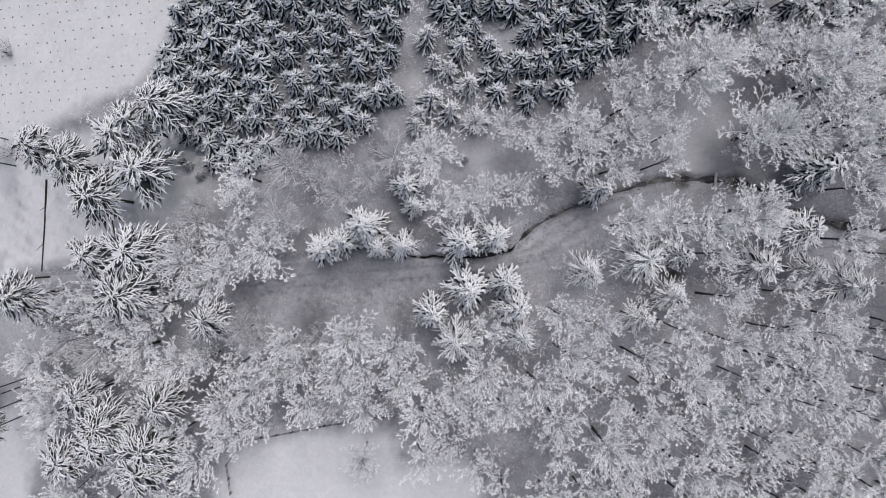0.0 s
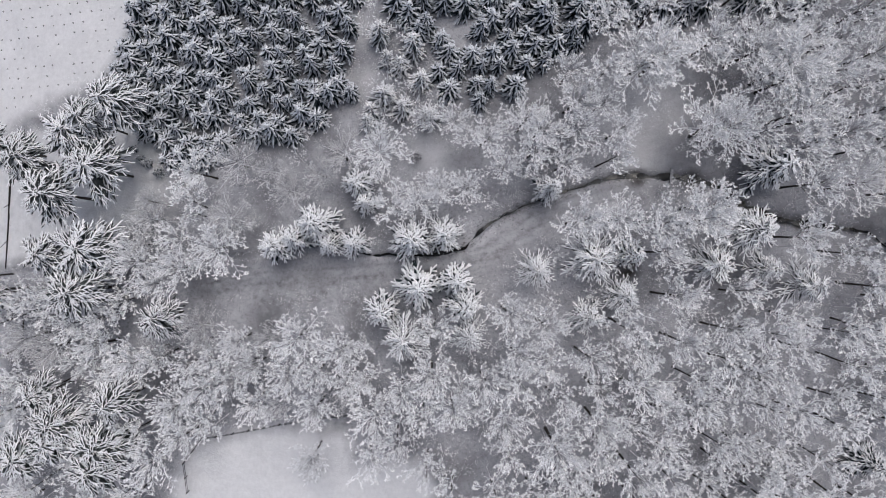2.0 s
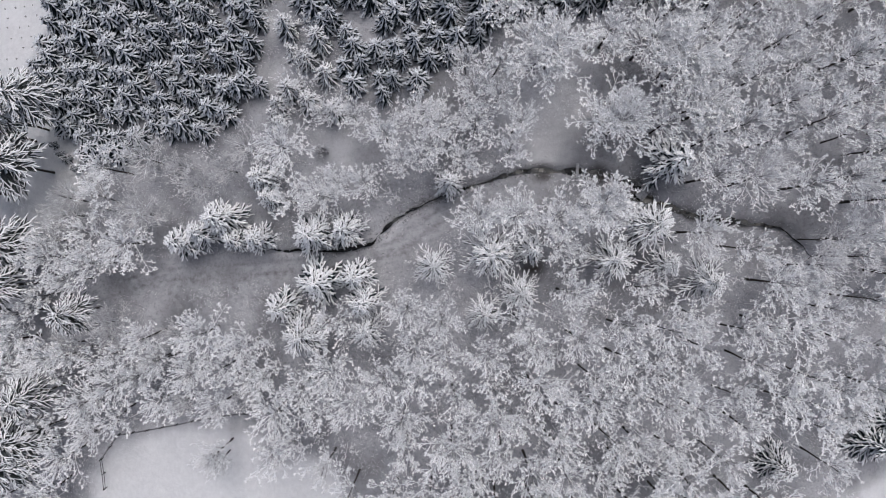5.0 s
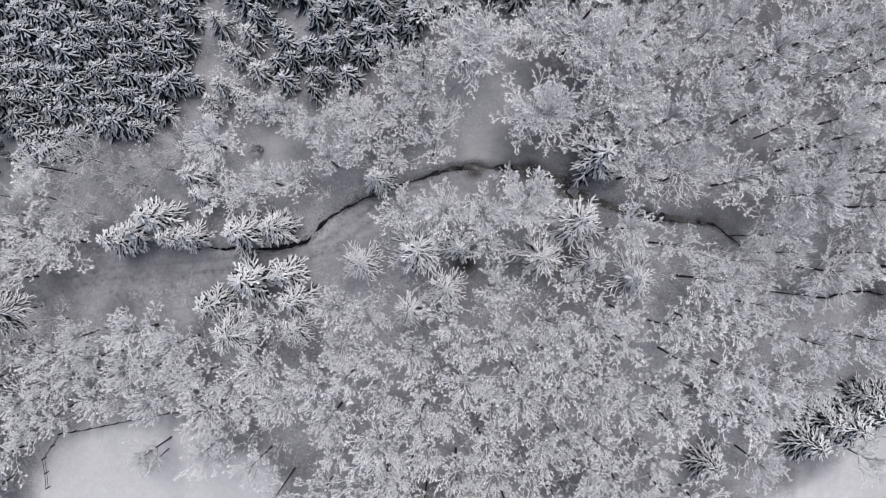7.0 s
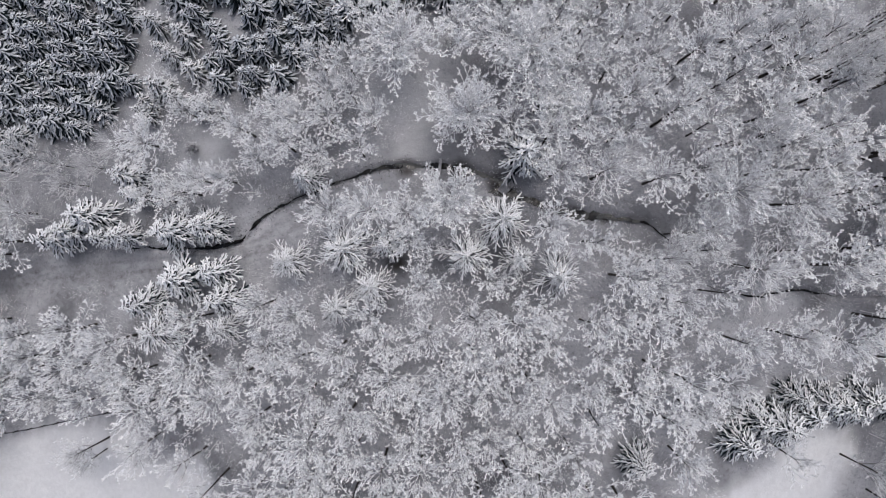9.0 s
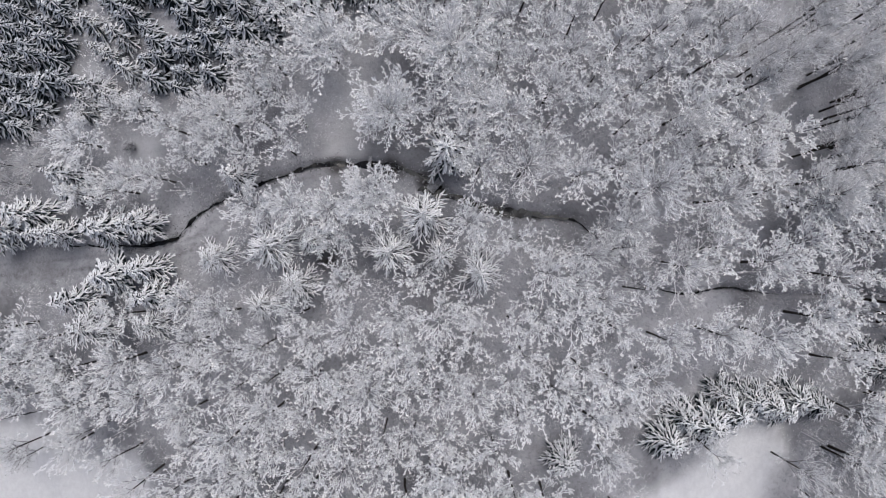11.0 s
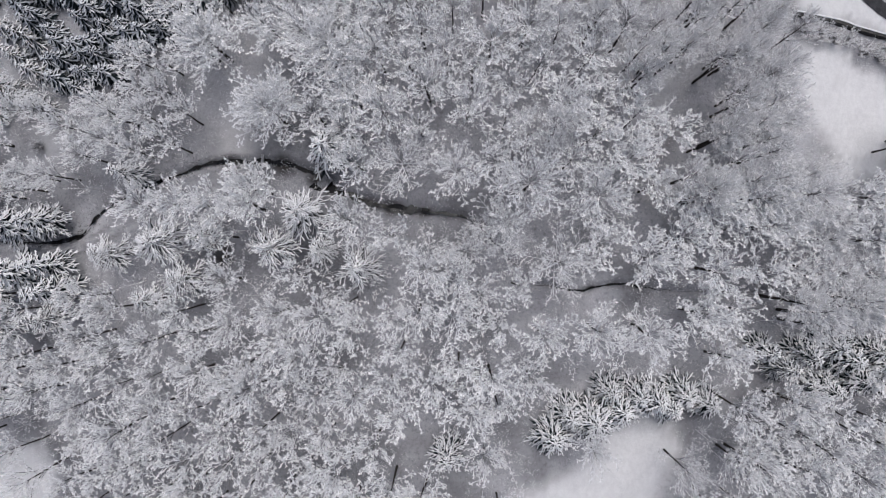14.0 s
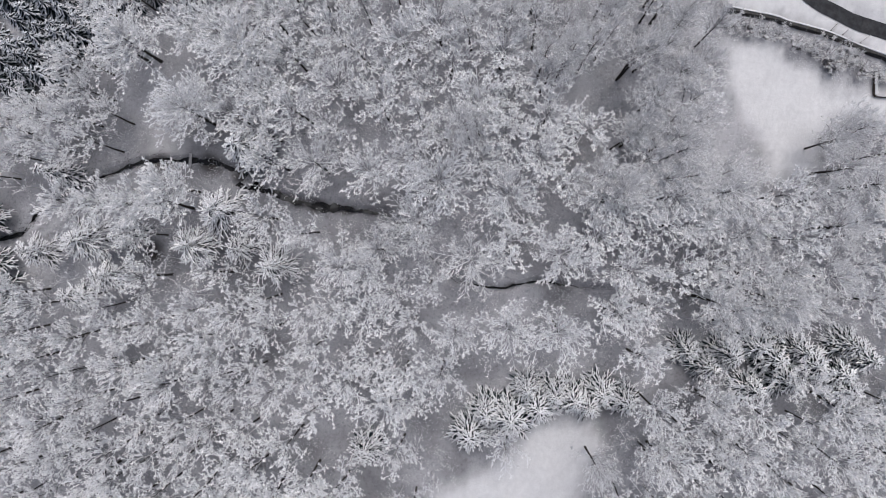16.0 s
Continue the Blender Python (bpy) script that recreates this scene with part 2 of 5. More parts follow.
def build_ground():
    near_x = np.arange(-86, 164.1, 0.8)
    near_y = np.concatenate([np.arange(-60, -10.0, 0.95), np.arange(-10, 12.0, 0.34), np.arange(12, 66.1, 0.95)])
    far = np.array([8.0, 22, 50, 110, 240, 520, 1100, 2300])
    xs = np.concatenate([-86 - far[::-1], near_x, near_x[-1] + far])
    ys = np.concatenate([-60 - far[::-1], near_y, near_y[-1] + far])
    gx, gy = np.meshgrid(xs, ys)
    z = height(gx, gy)
    nx, ny = len(xs), len(ys)
    verts = np.stack([gx, gy, z], -1).reshape(-1, 3)
    i = np.arange(nx * ny).reshape(ny, nx)
    faces = np.stack([i[:-1, :-1], i[:-1, 1:], i[1:, 1:], i[1:, :-1]], -1).reshape(-1, 4)
    me = bpy.data.meshes.new("ground")
    me.from_pydata(verts.tolist(), [], faces.tolist())
    me.polygons.foreach_set("use_smooth", np.ones(len(faces), bool))
    x, y = verts[:, 0], verts[:, 1]
    wob = 1.5 * wave(x, y, 7.0, 11) + 0.9 * wave(x, y, 2.2, 13)
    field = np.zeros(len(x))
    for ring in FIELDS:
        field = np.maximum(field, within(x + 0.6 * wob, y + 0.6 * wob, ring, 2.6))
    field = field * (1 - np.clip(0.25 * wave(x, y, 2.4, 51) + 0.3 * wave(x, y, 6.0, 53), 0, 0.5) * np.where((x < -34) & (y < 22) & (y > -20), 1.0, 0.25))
    # Clearings get paler snow: light from the open sky put into the colour.
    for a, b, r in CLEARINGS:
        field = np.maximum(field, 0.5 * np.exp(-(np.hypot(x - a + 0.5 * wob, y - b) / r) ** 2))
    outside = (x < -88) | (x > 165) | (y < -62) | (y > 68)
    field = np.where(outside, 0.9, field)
    d, _ = near_line(x, y, TRACK)
    ruts = np.exp(-((d - 0.8) / 0.22) ** 2) * np.clip(0.7 + 0.7 * wave(x, y, 5.0, 17), 0, 1)
    worn = np.clip(0.9 * ruts + within(x + wob, y, WORN, 3.0) * (0.45 + 0.4 * wave(x, y, 3.0, 21) + 0.3 * wave(x, y, 1.3, 23)), 0, 1)
    d = near_line(x, y, STREAM)[0] + 0.2 * wave(x, y, 4.0, 8)
    mud = np.clip(1.0 - d / (0.24 + 0.2 * np.exp(-((x - 40) / 7) ** 2) + 0.9 * np.exp(-((x - 60) / 6) ** 2)), 0, 1) / (1 + np.exp(np.clip(-4 - x, -60, 60) / 2)) * np.clip(0.55 + 0.6 * wave(x, y, 3.2, 31), 0, 1)
    mud = mud / (1 + np.exp(np.clip(x - 93, -60, 60) / 1.5)) * (1 - 0.9 * np.exp(-((x - 75) / 6.5) ** 4))
    for a, b, r in BARE_PATCHES:
        mud = np.maximum(mud, np.clip(1.7 - 1.3 * np.hypot(x - a + 0.2 * wob, y - b) / r, 0, 1) * np.clip(0.85 + 0.3 * wave(x, y, 1.9, 33), 0.3, 0.97))
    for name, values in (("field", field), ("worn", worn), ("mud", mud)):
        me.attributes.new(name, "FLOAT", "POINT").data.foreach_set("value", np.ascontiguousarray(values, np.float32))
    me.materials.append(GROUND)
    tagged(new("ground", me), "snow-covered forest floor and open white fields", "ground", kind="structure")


def ribbon(line, half, lift, step=0.8, rough=0.0, base=land, swell=None):
    """A strip along a line of corners, laid on the land."""
    line = [Vector((*p, 0)) for p in line]
    pts = []
    for a, b in zip(line[:-1], line[1:]):
        n = max(1, int((b - a).length / step))
        pts += [a.lerp(b, k / n) for k in range(n)]
    pts.append(line[-1])
    for _ in range(3):
        pts = [pts[0]] + [(p + 2 * q + r) / 4 for p, q, r in zip(pts, pts[1:], pts[2:])] + [pts[-1]]
    verts, faces = [], []
    for i, p in enumerate(pts):
        d = (pts[min(i + 1, len(pts) - 1)] - pts[max(i - 1, 0)]).normalized()
        side = Vector((-d.y, d.x, 0))
        w = half * max(0.05, 1 + rough * (1.4 * noise.noise(p * 0.3) + 1.2 * noise.noise(p * 1.1))) if rough else half
        p = p + side * (rough * 0.35 * noise.noise(p * 0.7 + Vector((9, 0, 0))))
        w *= swell(p.x) if swell else 1.0
        for s in (-1, 0, 1):
            q = p + side * (s * w)
            verts.append((q.x, q.y, float(base(q.x, q.y)) + lift))
        if i:
            k = i * 3
            faces += [(k - 3, k - 2, k + 1, k), (k - 2, k - 1, k + 2, k + 1)]
    return verts, faces


build_ground()


def stream_width(x):
    """Share of the full width that the water has at x: narrow in the west, wider by the bend and in the pool, thin under the eastern trees."""
    return (0.5 + 0.75 * math.exp(-((x - 40) / 7) ** 2) + 0.8 * math.exp(-((x - 60) / 5) ** 2) + 1.0 * math.exp(-((x - 49.5) / 2.2) ** 2)
            - 0.42 / (1 + math.exp((91 - x) / 1.2)) - 0.42 * math.exp(-((x - 76) / 7.5) ** 4))


stream = part("stream", ribbon(STREAM, 0.34, -0.42, step=0.5, rough=1.0, base=rolling, swell=stream_width), WATER, None)
tagged(stream, "narrow dark stream winding between snowy banks", "stream", kind="structure")


# ---- pieces of trees ----
class Heap:
    """Gathers the corners and faces of one mesh."""

    def __init__(self):
        self.verts, self.faces = [], []

    def tube(self, pts, radii, sides=5):
        k = len(self.verts)
        for i, p in enumerate(pts):
            d = (pts[min(i + 1, len(pts) - 1)] - pts[max(i - 1, 0)]).normalized()
            u = d.orthogonal().normalized()
            w = d.cross(u)
            for s in range(sides):
                a = 6.2832 * s / sides
                self.verts.append(tuple(p + (u * math.cos(a) + w * math.sin(a)) * radii[i]))
        for i in range(len(pts) - 1):
            for s in range(sides):
                a, b = k + i * sides + s, k + i * sides + (s + 1) % sides
                self.faces.append((a, b, b + sides, a + sides))

    def blade(self, p, d, length, width, up=Vector((0, 0, 1)), sag=0.0):
        """A thin, pointed twig: two triangles, folded along the middle."""
        side = d.cross(up)
        side = side.normalized() if side.length > 1e-3 else Vector((1, 0, 0))
        mid = p + d * (length * 0.45) - Vector((0, 0, sag * 0.3 * length))
        tip = p + d * length - Vector((0, 0, sag * length))
        k = len(self.verts)
        self.verts += [tuple(p), tuple(mid + side * width), tuple(tip), tuple(mid - side * width)]
        self.faces += [(k, k + 1, k + 2), (k, k + 2, k + 3)]

    def thorn(self, p, d, length, width, up):
        """A short twig, thickest at its frosted end: one triangle."""
        side = d.cross(up)
        side = side.normalized() if side.length > 1e-3 else Vector((1, 0, 0))
        k = len(self.verts)
        q = p + d * length
        self.verts += [tuple(p), tuple(q + side * width), tuple(q - side * width)]
        self.faces.append((k, k + 1, k + 2))

    def worm(self, p, d, length, width, sag=0.0, curl=0.0, steps=3, wag=0.0):
        """A bough wrapped in snow: a rounded ridge that bends down and sideways and ends in a blunt tip."""
        side = Vector((-d.y, d.x, 0))
        side = side.normalized() if side.length > 1e-3 else Vector((1, 0, 0))
        k = len(self.verts)
        for i in range(steps + 1):
            f = i / steps * 0.95
            q = p + d * (length * f) + side * (curl * length * f * f + wag * length * math.sin(3.1 * i + 9 * curl)) - Vector((0, 0, sag * length * f ** 1.6))
            w = width * (0.8, 1.0, 1.15, 1.0)[i * 3 // steps] * (1 + 0.22 * math.sin(5.3 * i + 20 * curl))
            low = Vector((0, 0, -0.38 * w))
            self.verts += [tuple(q + side * w + low), tuple(q + Vector((0, 0, 0.35 * w))), tuple(q - side * w + low)]
        tip = p + d * length + side * (curl * length) - Vector((0, 0, sag * length + 0.4 * width))
        self.verts.append(tuple(tip))
        for i in range(steps):
            j = k + 3 * i
            self.faces += [(j, j + 1, j + 4, j + 3), (j + 1, j + 2, j + 5, j + 4)]
        j = k + 3 * steps
        self.faces += [(j, j + 1, j + 3), (j + 1, j + 2, j + 3)]

    def data(self):
        return self.verts, self.faces


def rot_z(v, a):
    c, s = math.cos(a), math.sin(a)
    return Vector((v.x * c - v.y * s, v.x * s + v.y * c, v.z))


def coral(heap, rng, p, d, length, width, forks=2):
    """A knobbly shoot of hoar frost: a stout blade that forks into shorter ones."""
    up = Vector((rng.gauss(0, .35), rng.gauss(0, .35), 1))
    heap.blade(p, d, length, width, up)
    side = d.cross(up).normalized()
    for j in range(forks):
        v = d * rng.uniform(0.4, 0.9) + side * (rng.uniform(0.5, 1.1) * (1 if j % 2 else -1)) + Vector((0, 0, rng.gauss(0.15, .3)))
        heap.blade(p + d * (length * rng.uniform(0.2, 0.75)), v.normalized(), length * rng.uniform(0.45, 0.8), width * rng.uniform(0.75, 1.15),
                   Vector((rng.gauss(0, .4), rng.gauss(0, .4), 1)))


def broadleaf(rng, tall, wide, limbs_n, subs, per, frost, label="", name="frosted_tree", fork=0.45, length=0.35, width=0.06,
              forks=2, dome=0.22, stout=1.0, spread=0.9, bough=None):
    """A bare deciduous tree: arching limbs, finer branches, and knobs of hoar frost along their outer ends."""
    root = new(name)
    wood, limbs, crown = Heap(), Heap(), Heap()
    low = tall * fork
    sway = Vector((rng.uniform(-1, 1), rng.uniform(-1, 1), 0)) * tall * 0.05
    stem = [Vector((0, 0, -0.8)), sway * 0.2 + Vector((0, 0, low * 0.5)), sway * 0.6 + Vector((0, 0, low)),
            sway + Vector((0, 0, tall * 0.82))]
    thick = (0.0062 * tall + 0.012 * wide + 0.025) * stout
    wood.tube(stem, [thick * 1.35, thick, thick * 0.8, thick * 0.22], 6)
    for i in range(limbs_n):
        s = (i + 0.5) / limbs_n
        start = stem[2].lerp(stem[3], 1 - s) if s < 0.75 else stem[1].lerp(stem[2], 1.6 - s * 0.8)
        a = 2.4 * i + rng.uniform(-0.4, 0.4)
        reach = wide * math.sqrt(s) * rng.uniform(0.72, 1.08)
        top = max(start.z + 0.5, tall * (0.97 - dome * (reach / wide) ** 2) + rng.uniform(-0.08, 0.03) * tall)
        end = Vector((sway.x + math.cos(a) * reach, sway.y + math.sin(a) * reach, top))
        bend = rng.uniform(-0.25, 0.25)
        flat = Vector((end.x - start.x, end.y - start.y, 0))
        line = [start]
        for f, up in ((0.3, 0.42), (0.65, 0.8)):
            line.append(start + rot_z(flat, bend * (1 - f)) * f + Vector((0, 0, (end.z - start.z) * up + rng.gauss(0, 0.12))))
        line.append(end)
        limbs.tube(line, [thick * 0.42, thick * 0.3, 0.05, 0.03], 4)
        for k in range(subs):
            f = 0.24 + 0.76 * (k + rng.random()) / subs
            g = f * 3
            p = line[int(min(g, 2))].lerp(line[int(min(g, 2)) + 1], g - int(min(g, 2)))
            way = (line[int(min(g, 2)) + 1] - line[int(min(g, 2))]).normalized()
            d = rot_z(way, (1 if k % 2 else -1) * rng.uniform(0.3, 1.1)) * spread + Vector((0, 0, rng.uniform(-0.15, 0.45)))
            d.normalize()
            long = (0.6 + 0.22 * wide) * rng.uniform(0.55, 1.3) * (1.15 - 0.45 * f)
            q = p + d * long
            (limbs if bough is None else crown).blade(p, d, long, 0.042)
            for j in range(per):
                o = p.lerp(q, 0.55 + 0.5 * (j + rng.random()) / per)
                v = rot_z(d, rng.gauss(0, 0.75)) + Vector((rng.gauss(0, .2), rng.gauss(0, .2), rng.gauss(0.2, .35)))
                coral(crown, rng, o, v.normalized(), length * rng.uniform(0.6, 1.35), width * rng.uniform(0.75, 1.25), forks)
        coral(crown, rng, end, (end - line[2]).normalized(), length, width, forks)
    part("trunk", wood.data(), BARK, root)
    part("branching", limbs.data(), LIMB, root, kind="stuff")
    part("crown", crown.data(), frost, root, "twigs thick with white hoar frost", "stuff")
    return tagged(root, label, "tree")


def spruce(rng, tall, wide, whorls, arms, snow, needles, label, forks=2, plump=0.1, droop=0.45, bare=0.12, lift=0.25, taper=0.8,
           category="spruce", name="snowy_spruce", green_size=1.0, gaps=0.0, rough=0.3, wag=0.0):
    """A conifer: whorls of bowed boughs wrapped in snow, dark needles showing below and between them."""
    root = new(name)
    wood, green, white = Heap(), Heap(), Heap()
    wood.tube([Vector((0, 0, -0.6)), Vector((0, 0, tall * 0.5)), Vector((0, 0, tall * 0.97))],
              [0.009 * tall + 0.05, 0.007 * tall + 0.03, 0.02], 6)
    for w in range(whorls):
        f = w / (whorls - 1)
        z = tall * (0.97 - (0.97 - bare) * f)
        reach = wide * (0.14 + 0.86 * f ** taper) * rng.uniform(0.9, 1.06)
        n = max(5, int(arms * (0.55 + 0.45 * f)))
        turn = rng.uniform(0, 6.28)
        for i in range(n):
            if rng.random() < gaps:
                continue
            a = turn + 6.2832 * i / n + rng.uniform(-0.22, 0.22)
            length = reach * rng.uniform(1 - rough, 1 + 0.7 * rough)
            sag = droop * rng.uniform(0.6, 1.3) * (0.45 + 0.55 * f) + lift * (1 - f)
            d = Vector((math.cos(a), math.sin(a), lift * (1.2 - f)))
            p = Vector((0, 0, z + rng.uniform(-0.025, 0.025) * tall))
            curl = rng.uniform(-0.25, 0.25)
            white.worm(p, d, length, plump * rng.uniform(0.85, 1.15), sag, curl, 3 if wag == 0 else 5, wag)
            green.blade(p - Vector((0, 0, 0.25)), d, length * 0.93, (0.11 * length + 0.09) * green_size, sag=sag)
            side = Vector((-d.y, d.x, 0))
            for j in range(forks):
                s = 0.32 + 0.5 * (j + rng.uniform(0.1, 0.9)) / forks
                o = p + d * (length * s) + side * (curl * length * s * s) - Vector((0, 0, sag * length * s ** 1.6))
                v = rot_z(d, (1 if j % 2 else -1) * rng.uniform(0.35, 0.8))
                tl = length * (1.1 - s) * rng.uniform(0.35, 0.7)
                if tl < 0.18:
                    continue
                white.worm(o, v, tl, plump * rng.uniform(0.75, 1.0), sag * 1.3, rng.uniform(-.2, .2), 2)
                green.blade(o - Vector((0, 0, 0.2)), v, tl * 0.95, (0.12 * tl + 0.06) * green_size, sag=sag * 1.4)
    white.worm(Vector((0, 0, tall * 0.93)), Vector((0.05, 0.02, 1)), tall * 0.06, plump * 0.8, 0.02)
    part("trunk", wood.data(), BARK, root)
    part("foliage", green.data(), needles, root, "dark green needles on drooping boughs", "stuff")
    part("snow_cover", white.data(), snow, root, "snow lying along the boughs", "stuff")
    return tagged(root, label, category)


def shrub(rng, wide, label, frost, stems_n=26, spray=14):
    """A low bush of bare, lightly frosted stems."""
    root = new("shrub")
    stems, tips = Heap(), Heap()
    for i in range(stems_n):
        a, out = rng.uniform(0, 6.28), rng.uniform(0.1, 1.0)
        end = Vector((math.cos(a) * wide * out, math.sin(a) * wide * out, wide * rng.uniform(0.5, 1.0)))
        base = Vector((end.x * 0.3, end.y * 0.3, -0.1))
        mid = base.lerp(end, 0.6) + Vector((0, 0, 0.15))
        stems.tube([base, mid, end], [0.022, 0.016, 0.008], 3)
        for _ in range(spray):
            v = Vector((rng.gauss(0, 1), rng.gauss(0, 1), rng.gauss(0.4, 0.6))).normalized()
            tips.blade(mid.lerp(end, rng.uniform(-0.4, 1)), v, rng.uniform(0.1, 0.28), rng.uniform(0.009, 0.022))
    part("stem_growth", stems.data(), STALK, root, kind="stuff")
    part("twig_tip_growth", tips.data(), frost, root, kind="stuff")
    return tagged(root, label, "shrub")


def stand(ob, x, y, z, size, turn, high=1.0):
    """A copy of a tree on the ground at x, y."""
    m = Matrix.LocRotScale((x, y, z), Euler((0, 0, turn)), (size, size, size * high))
    return copy_thing(ob, m)


def settle(kinds, places, group, size_of, tall_of, rng, rise, vary=0.08):
    """Stand copies of some kinds of tree at rows of x, y, crown radius and, where it is known, height; the others are rise metres high."""
    levels = height([p[0] for p in places], [p[1] for p in places])
    for (x, y, r, *known), z in zip(places, levels):
        tall = known[0] if known else rise * rng.uniform(1 - vary, 1 + vary)
        s = r / size_of
        stand(rng.choice(kinds), x, y, float(z), s, rng.uniform(0, 6.28), tall / tall_of / s)["group"] = group


def clear(kinds):
    """Take away the patterns that the copies were made from."""
    for ob in kinds:
        for o in (*ob.children_recursive, ob):
            bpy.data.objects.remove(o)


rng = random.Random(7)
FROSTED = "bare deciduous tree white with hoar frost, rooted in snow"
THIN = "bare tree with a fine grey haze of lightly frosted twigs"
great_trees = [broadleaf(rng, 13.0, 5.6, 25, 10, 6, f, label="broad-crowned deciduous tree thick with hoar frost") for f in (FROST, FROST, FROST_COOL)]
trees = [broadleaf(rng, 12.5, 3.9, 17, 9, 5, f, label=FROSTED) for f in (FROST, FROST, FROST, FROST)]
thin_trees = [broadleaf(rng, 12.0, 4.2, 18, 9, 4, FROST_THIN, label=THIN, length=0.45, width=0.036, dome=0.35, fork=0.35, bough=1)
              for _ in range(3)]
grey_trees = [broadleaf(rng, 12.0, 4.2, 18, 9, 4, FROST_SPARSE, label="bare grey tree with a fine haze of sparsely frosted twigs", length=0.45, width=0.034,
                        dome=0.35, fork=0.35, bough=1) for _ in range(3)]
leaning_trees = [broadleaf(rng, 14.0, 4.0, 14, 9, 4, FROST_THIN, label="sparsely frosted tree with a tall bare dark trunk", length=0.6,
                           width=0.036, dome=0.3, fork=0.6, stout=1.25, spread=1.4, bough=1) for _ in range(3)]
slender_trees = [broadleaf(rng, 12.0, 2.9, 12, 7, 5, f, fork=0.42, stout=0.75, name="slender_tree",
                           label="slender frosted tree with a thin dark trunk in dense wood") for f in (FROST, FROST, FROST_THIN, FROST)]
tall_spruces = [spruce(rng, 13.5, 3.1, 11, 11, SNOW, NEEDLES, "tall spruce heavy with snow beside the forest track", forks=f, plump=p, droop=0.3, bare=0.28,
                       lift=0.15, green_size=0.75, taper=0.65, rough=0.45, wag=0.03) for f, p in ((3, 0.10), (3, 0.108), (4, 0.095), (3, 0.105))]
larches = [spruce(rng, 13.0, 3.5, 8, 12, FROST, PINE, "open-crowned frosted larch among bare trees", forks=5, plump=0.072,
                  droop=0.22, bare=0.45, category="larch", name="frosted_larch", green_size=0.3, gaps=0.1, taper=0.6, rough=0.5, wag=0.03) for _ in range(3)]
edge_spruces = [spruce(rng, 12.0, 3.5, 11, 13, SNOW, NEEDLES, "dark spruce with bowed snowy boughs at the field's edge", forks=3, plump=0.076,
                       droop=0.4, green_size=0.75, taper=0.65, rough=0.4, wag=0.025) for _ in range(3)]
young_spruces = [spruce(rng, 6.6, 2.1, 8, 12, DUSTED, NEEDLES, "young blue-green spruce dusted with snow in a plantation", forks=1,
                        plump=0.074, droop=0.55, bare=0.06, name="young_spruce", green_size=1.15, rough=0.3) for _ in range(5)]
frosted_spruces = [spruce(rng, 6.5, 2.0, 8, 10, FROST, PINE, "small frosted spruce in the gap of the plantation", forks=2, plump=0.066,
                          droop=0.4, bare=0.1, name="frosted_spruce", green_size=0.6, rough=0.4) for _ in range(2)]
pines = [spruce(rng, 15.0, 3.4, 9, 14, SNOW, SHADED_PINE, "tall snow-laden pine with a bare dark trunk", forks=f, plump=p, droop=0.4, lift=0.25,
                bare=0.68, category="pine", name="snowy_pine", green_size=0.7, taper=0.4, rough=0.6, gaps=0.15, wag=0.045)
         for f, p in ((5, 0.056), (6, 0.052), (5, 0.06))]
shrubs = [shrub(rng, 1.2, "low pale shrub of fine frosted stems in the snow", FROST_THIN, 40, 16) for _ in range(3)]
dark_shrubs = [shrub(rng, 1.2, "low purplish bramble bush poking through the snow", BRAMBLE, 34, 18) for _ in range(2)]


# ---- woods: the trees' places ----
TALL_SPRUCES = [
    (-7.2, 2.7, 2.8, 10.5), (-10.4, 0.7, 2.2, 9.5), (-13.3, -0.5, 2.4, 10), (-5.3, -0.3, 1.8, 9), (-1.7, -0.1, 2.1, 9.5),
    (6.2, 0.4, 2.7, 11.2), (10.6, 1.1, 2.3, 10), (7.2, -5.9, 3.1, 11), (12.1, -5, 2.4, 10.8), (13.4, -8.5, 2.3, 11.3),
    (2.3, -9.2, 2.4, 12.5), (-1.3, 8.2, 2.2, 9.7), (-0.2, 5.5, 1.7, 9.2), (24.4, 7.2, 1.8, 9.6), (34.9, -1.5, 2, 8.5), (52, 9.6, 2.8, 10.4),
]
OPEN_SPRUCES = [
    (29.7, -2, 3.2, 9.7), (33.2, -6.7, 2.3, 10), (5.2, -12.7, 3.1, 12.4), (13.8, -12.1, 2.2, 11.4), (22.4, -3.5, 2.4, 10.2),
    (28.8, -9.3, 2.2, 10), (44.8, -2.7, 2.9, 8.7), (49.2, 1.7, 3, 10.4), (51.3, -3.2, 2, 9.2), (56, -5.3, 2.6, 10),
]
EDGE_SPRUCES = [
    (80.3, -26.8, 2.8, 6.2), (85.5, -24.7, 3.3, 6.2), (89, -23.4, 2.9, 6.2), (93.6, -22.4, 2.6, 6.2), (97.2, -21.7, 2.7, 6.2), (100.4, -22.8, 2.4, 6.2),
    (87.6, -21, 2.2, 6.2), (91.2, -21.8, 2.4, 6.2), (95.4, -23.2, 2.3, 6.2), (82.4, -24, 2.4, 6.2), (66.9, -29.1, 2.4, 6.2), (108.5, -16.3, 2.2, 6.8),
    (111.3, -18.5, 2.2, 6.8), (114.1, -17, 2.4, 6.8), (118, -16, 2.7, 6.8), (120.5, -17.7, 2.9, 6.8), (117.5, -21.7, 2.4, 6.2), (122.3, -20.8, 2.6, 6.2),
    (126, -18.6, 2.9, 6.8), (130.4, -20.1, 3, 6.2), (131.7, -22.7, 2.6, 6.2), (134, -18.2, 2.8, 6.8), (124, -16.7, 2.2, 6.8), (131.8, -16.2, 2.5, 6.8),
]
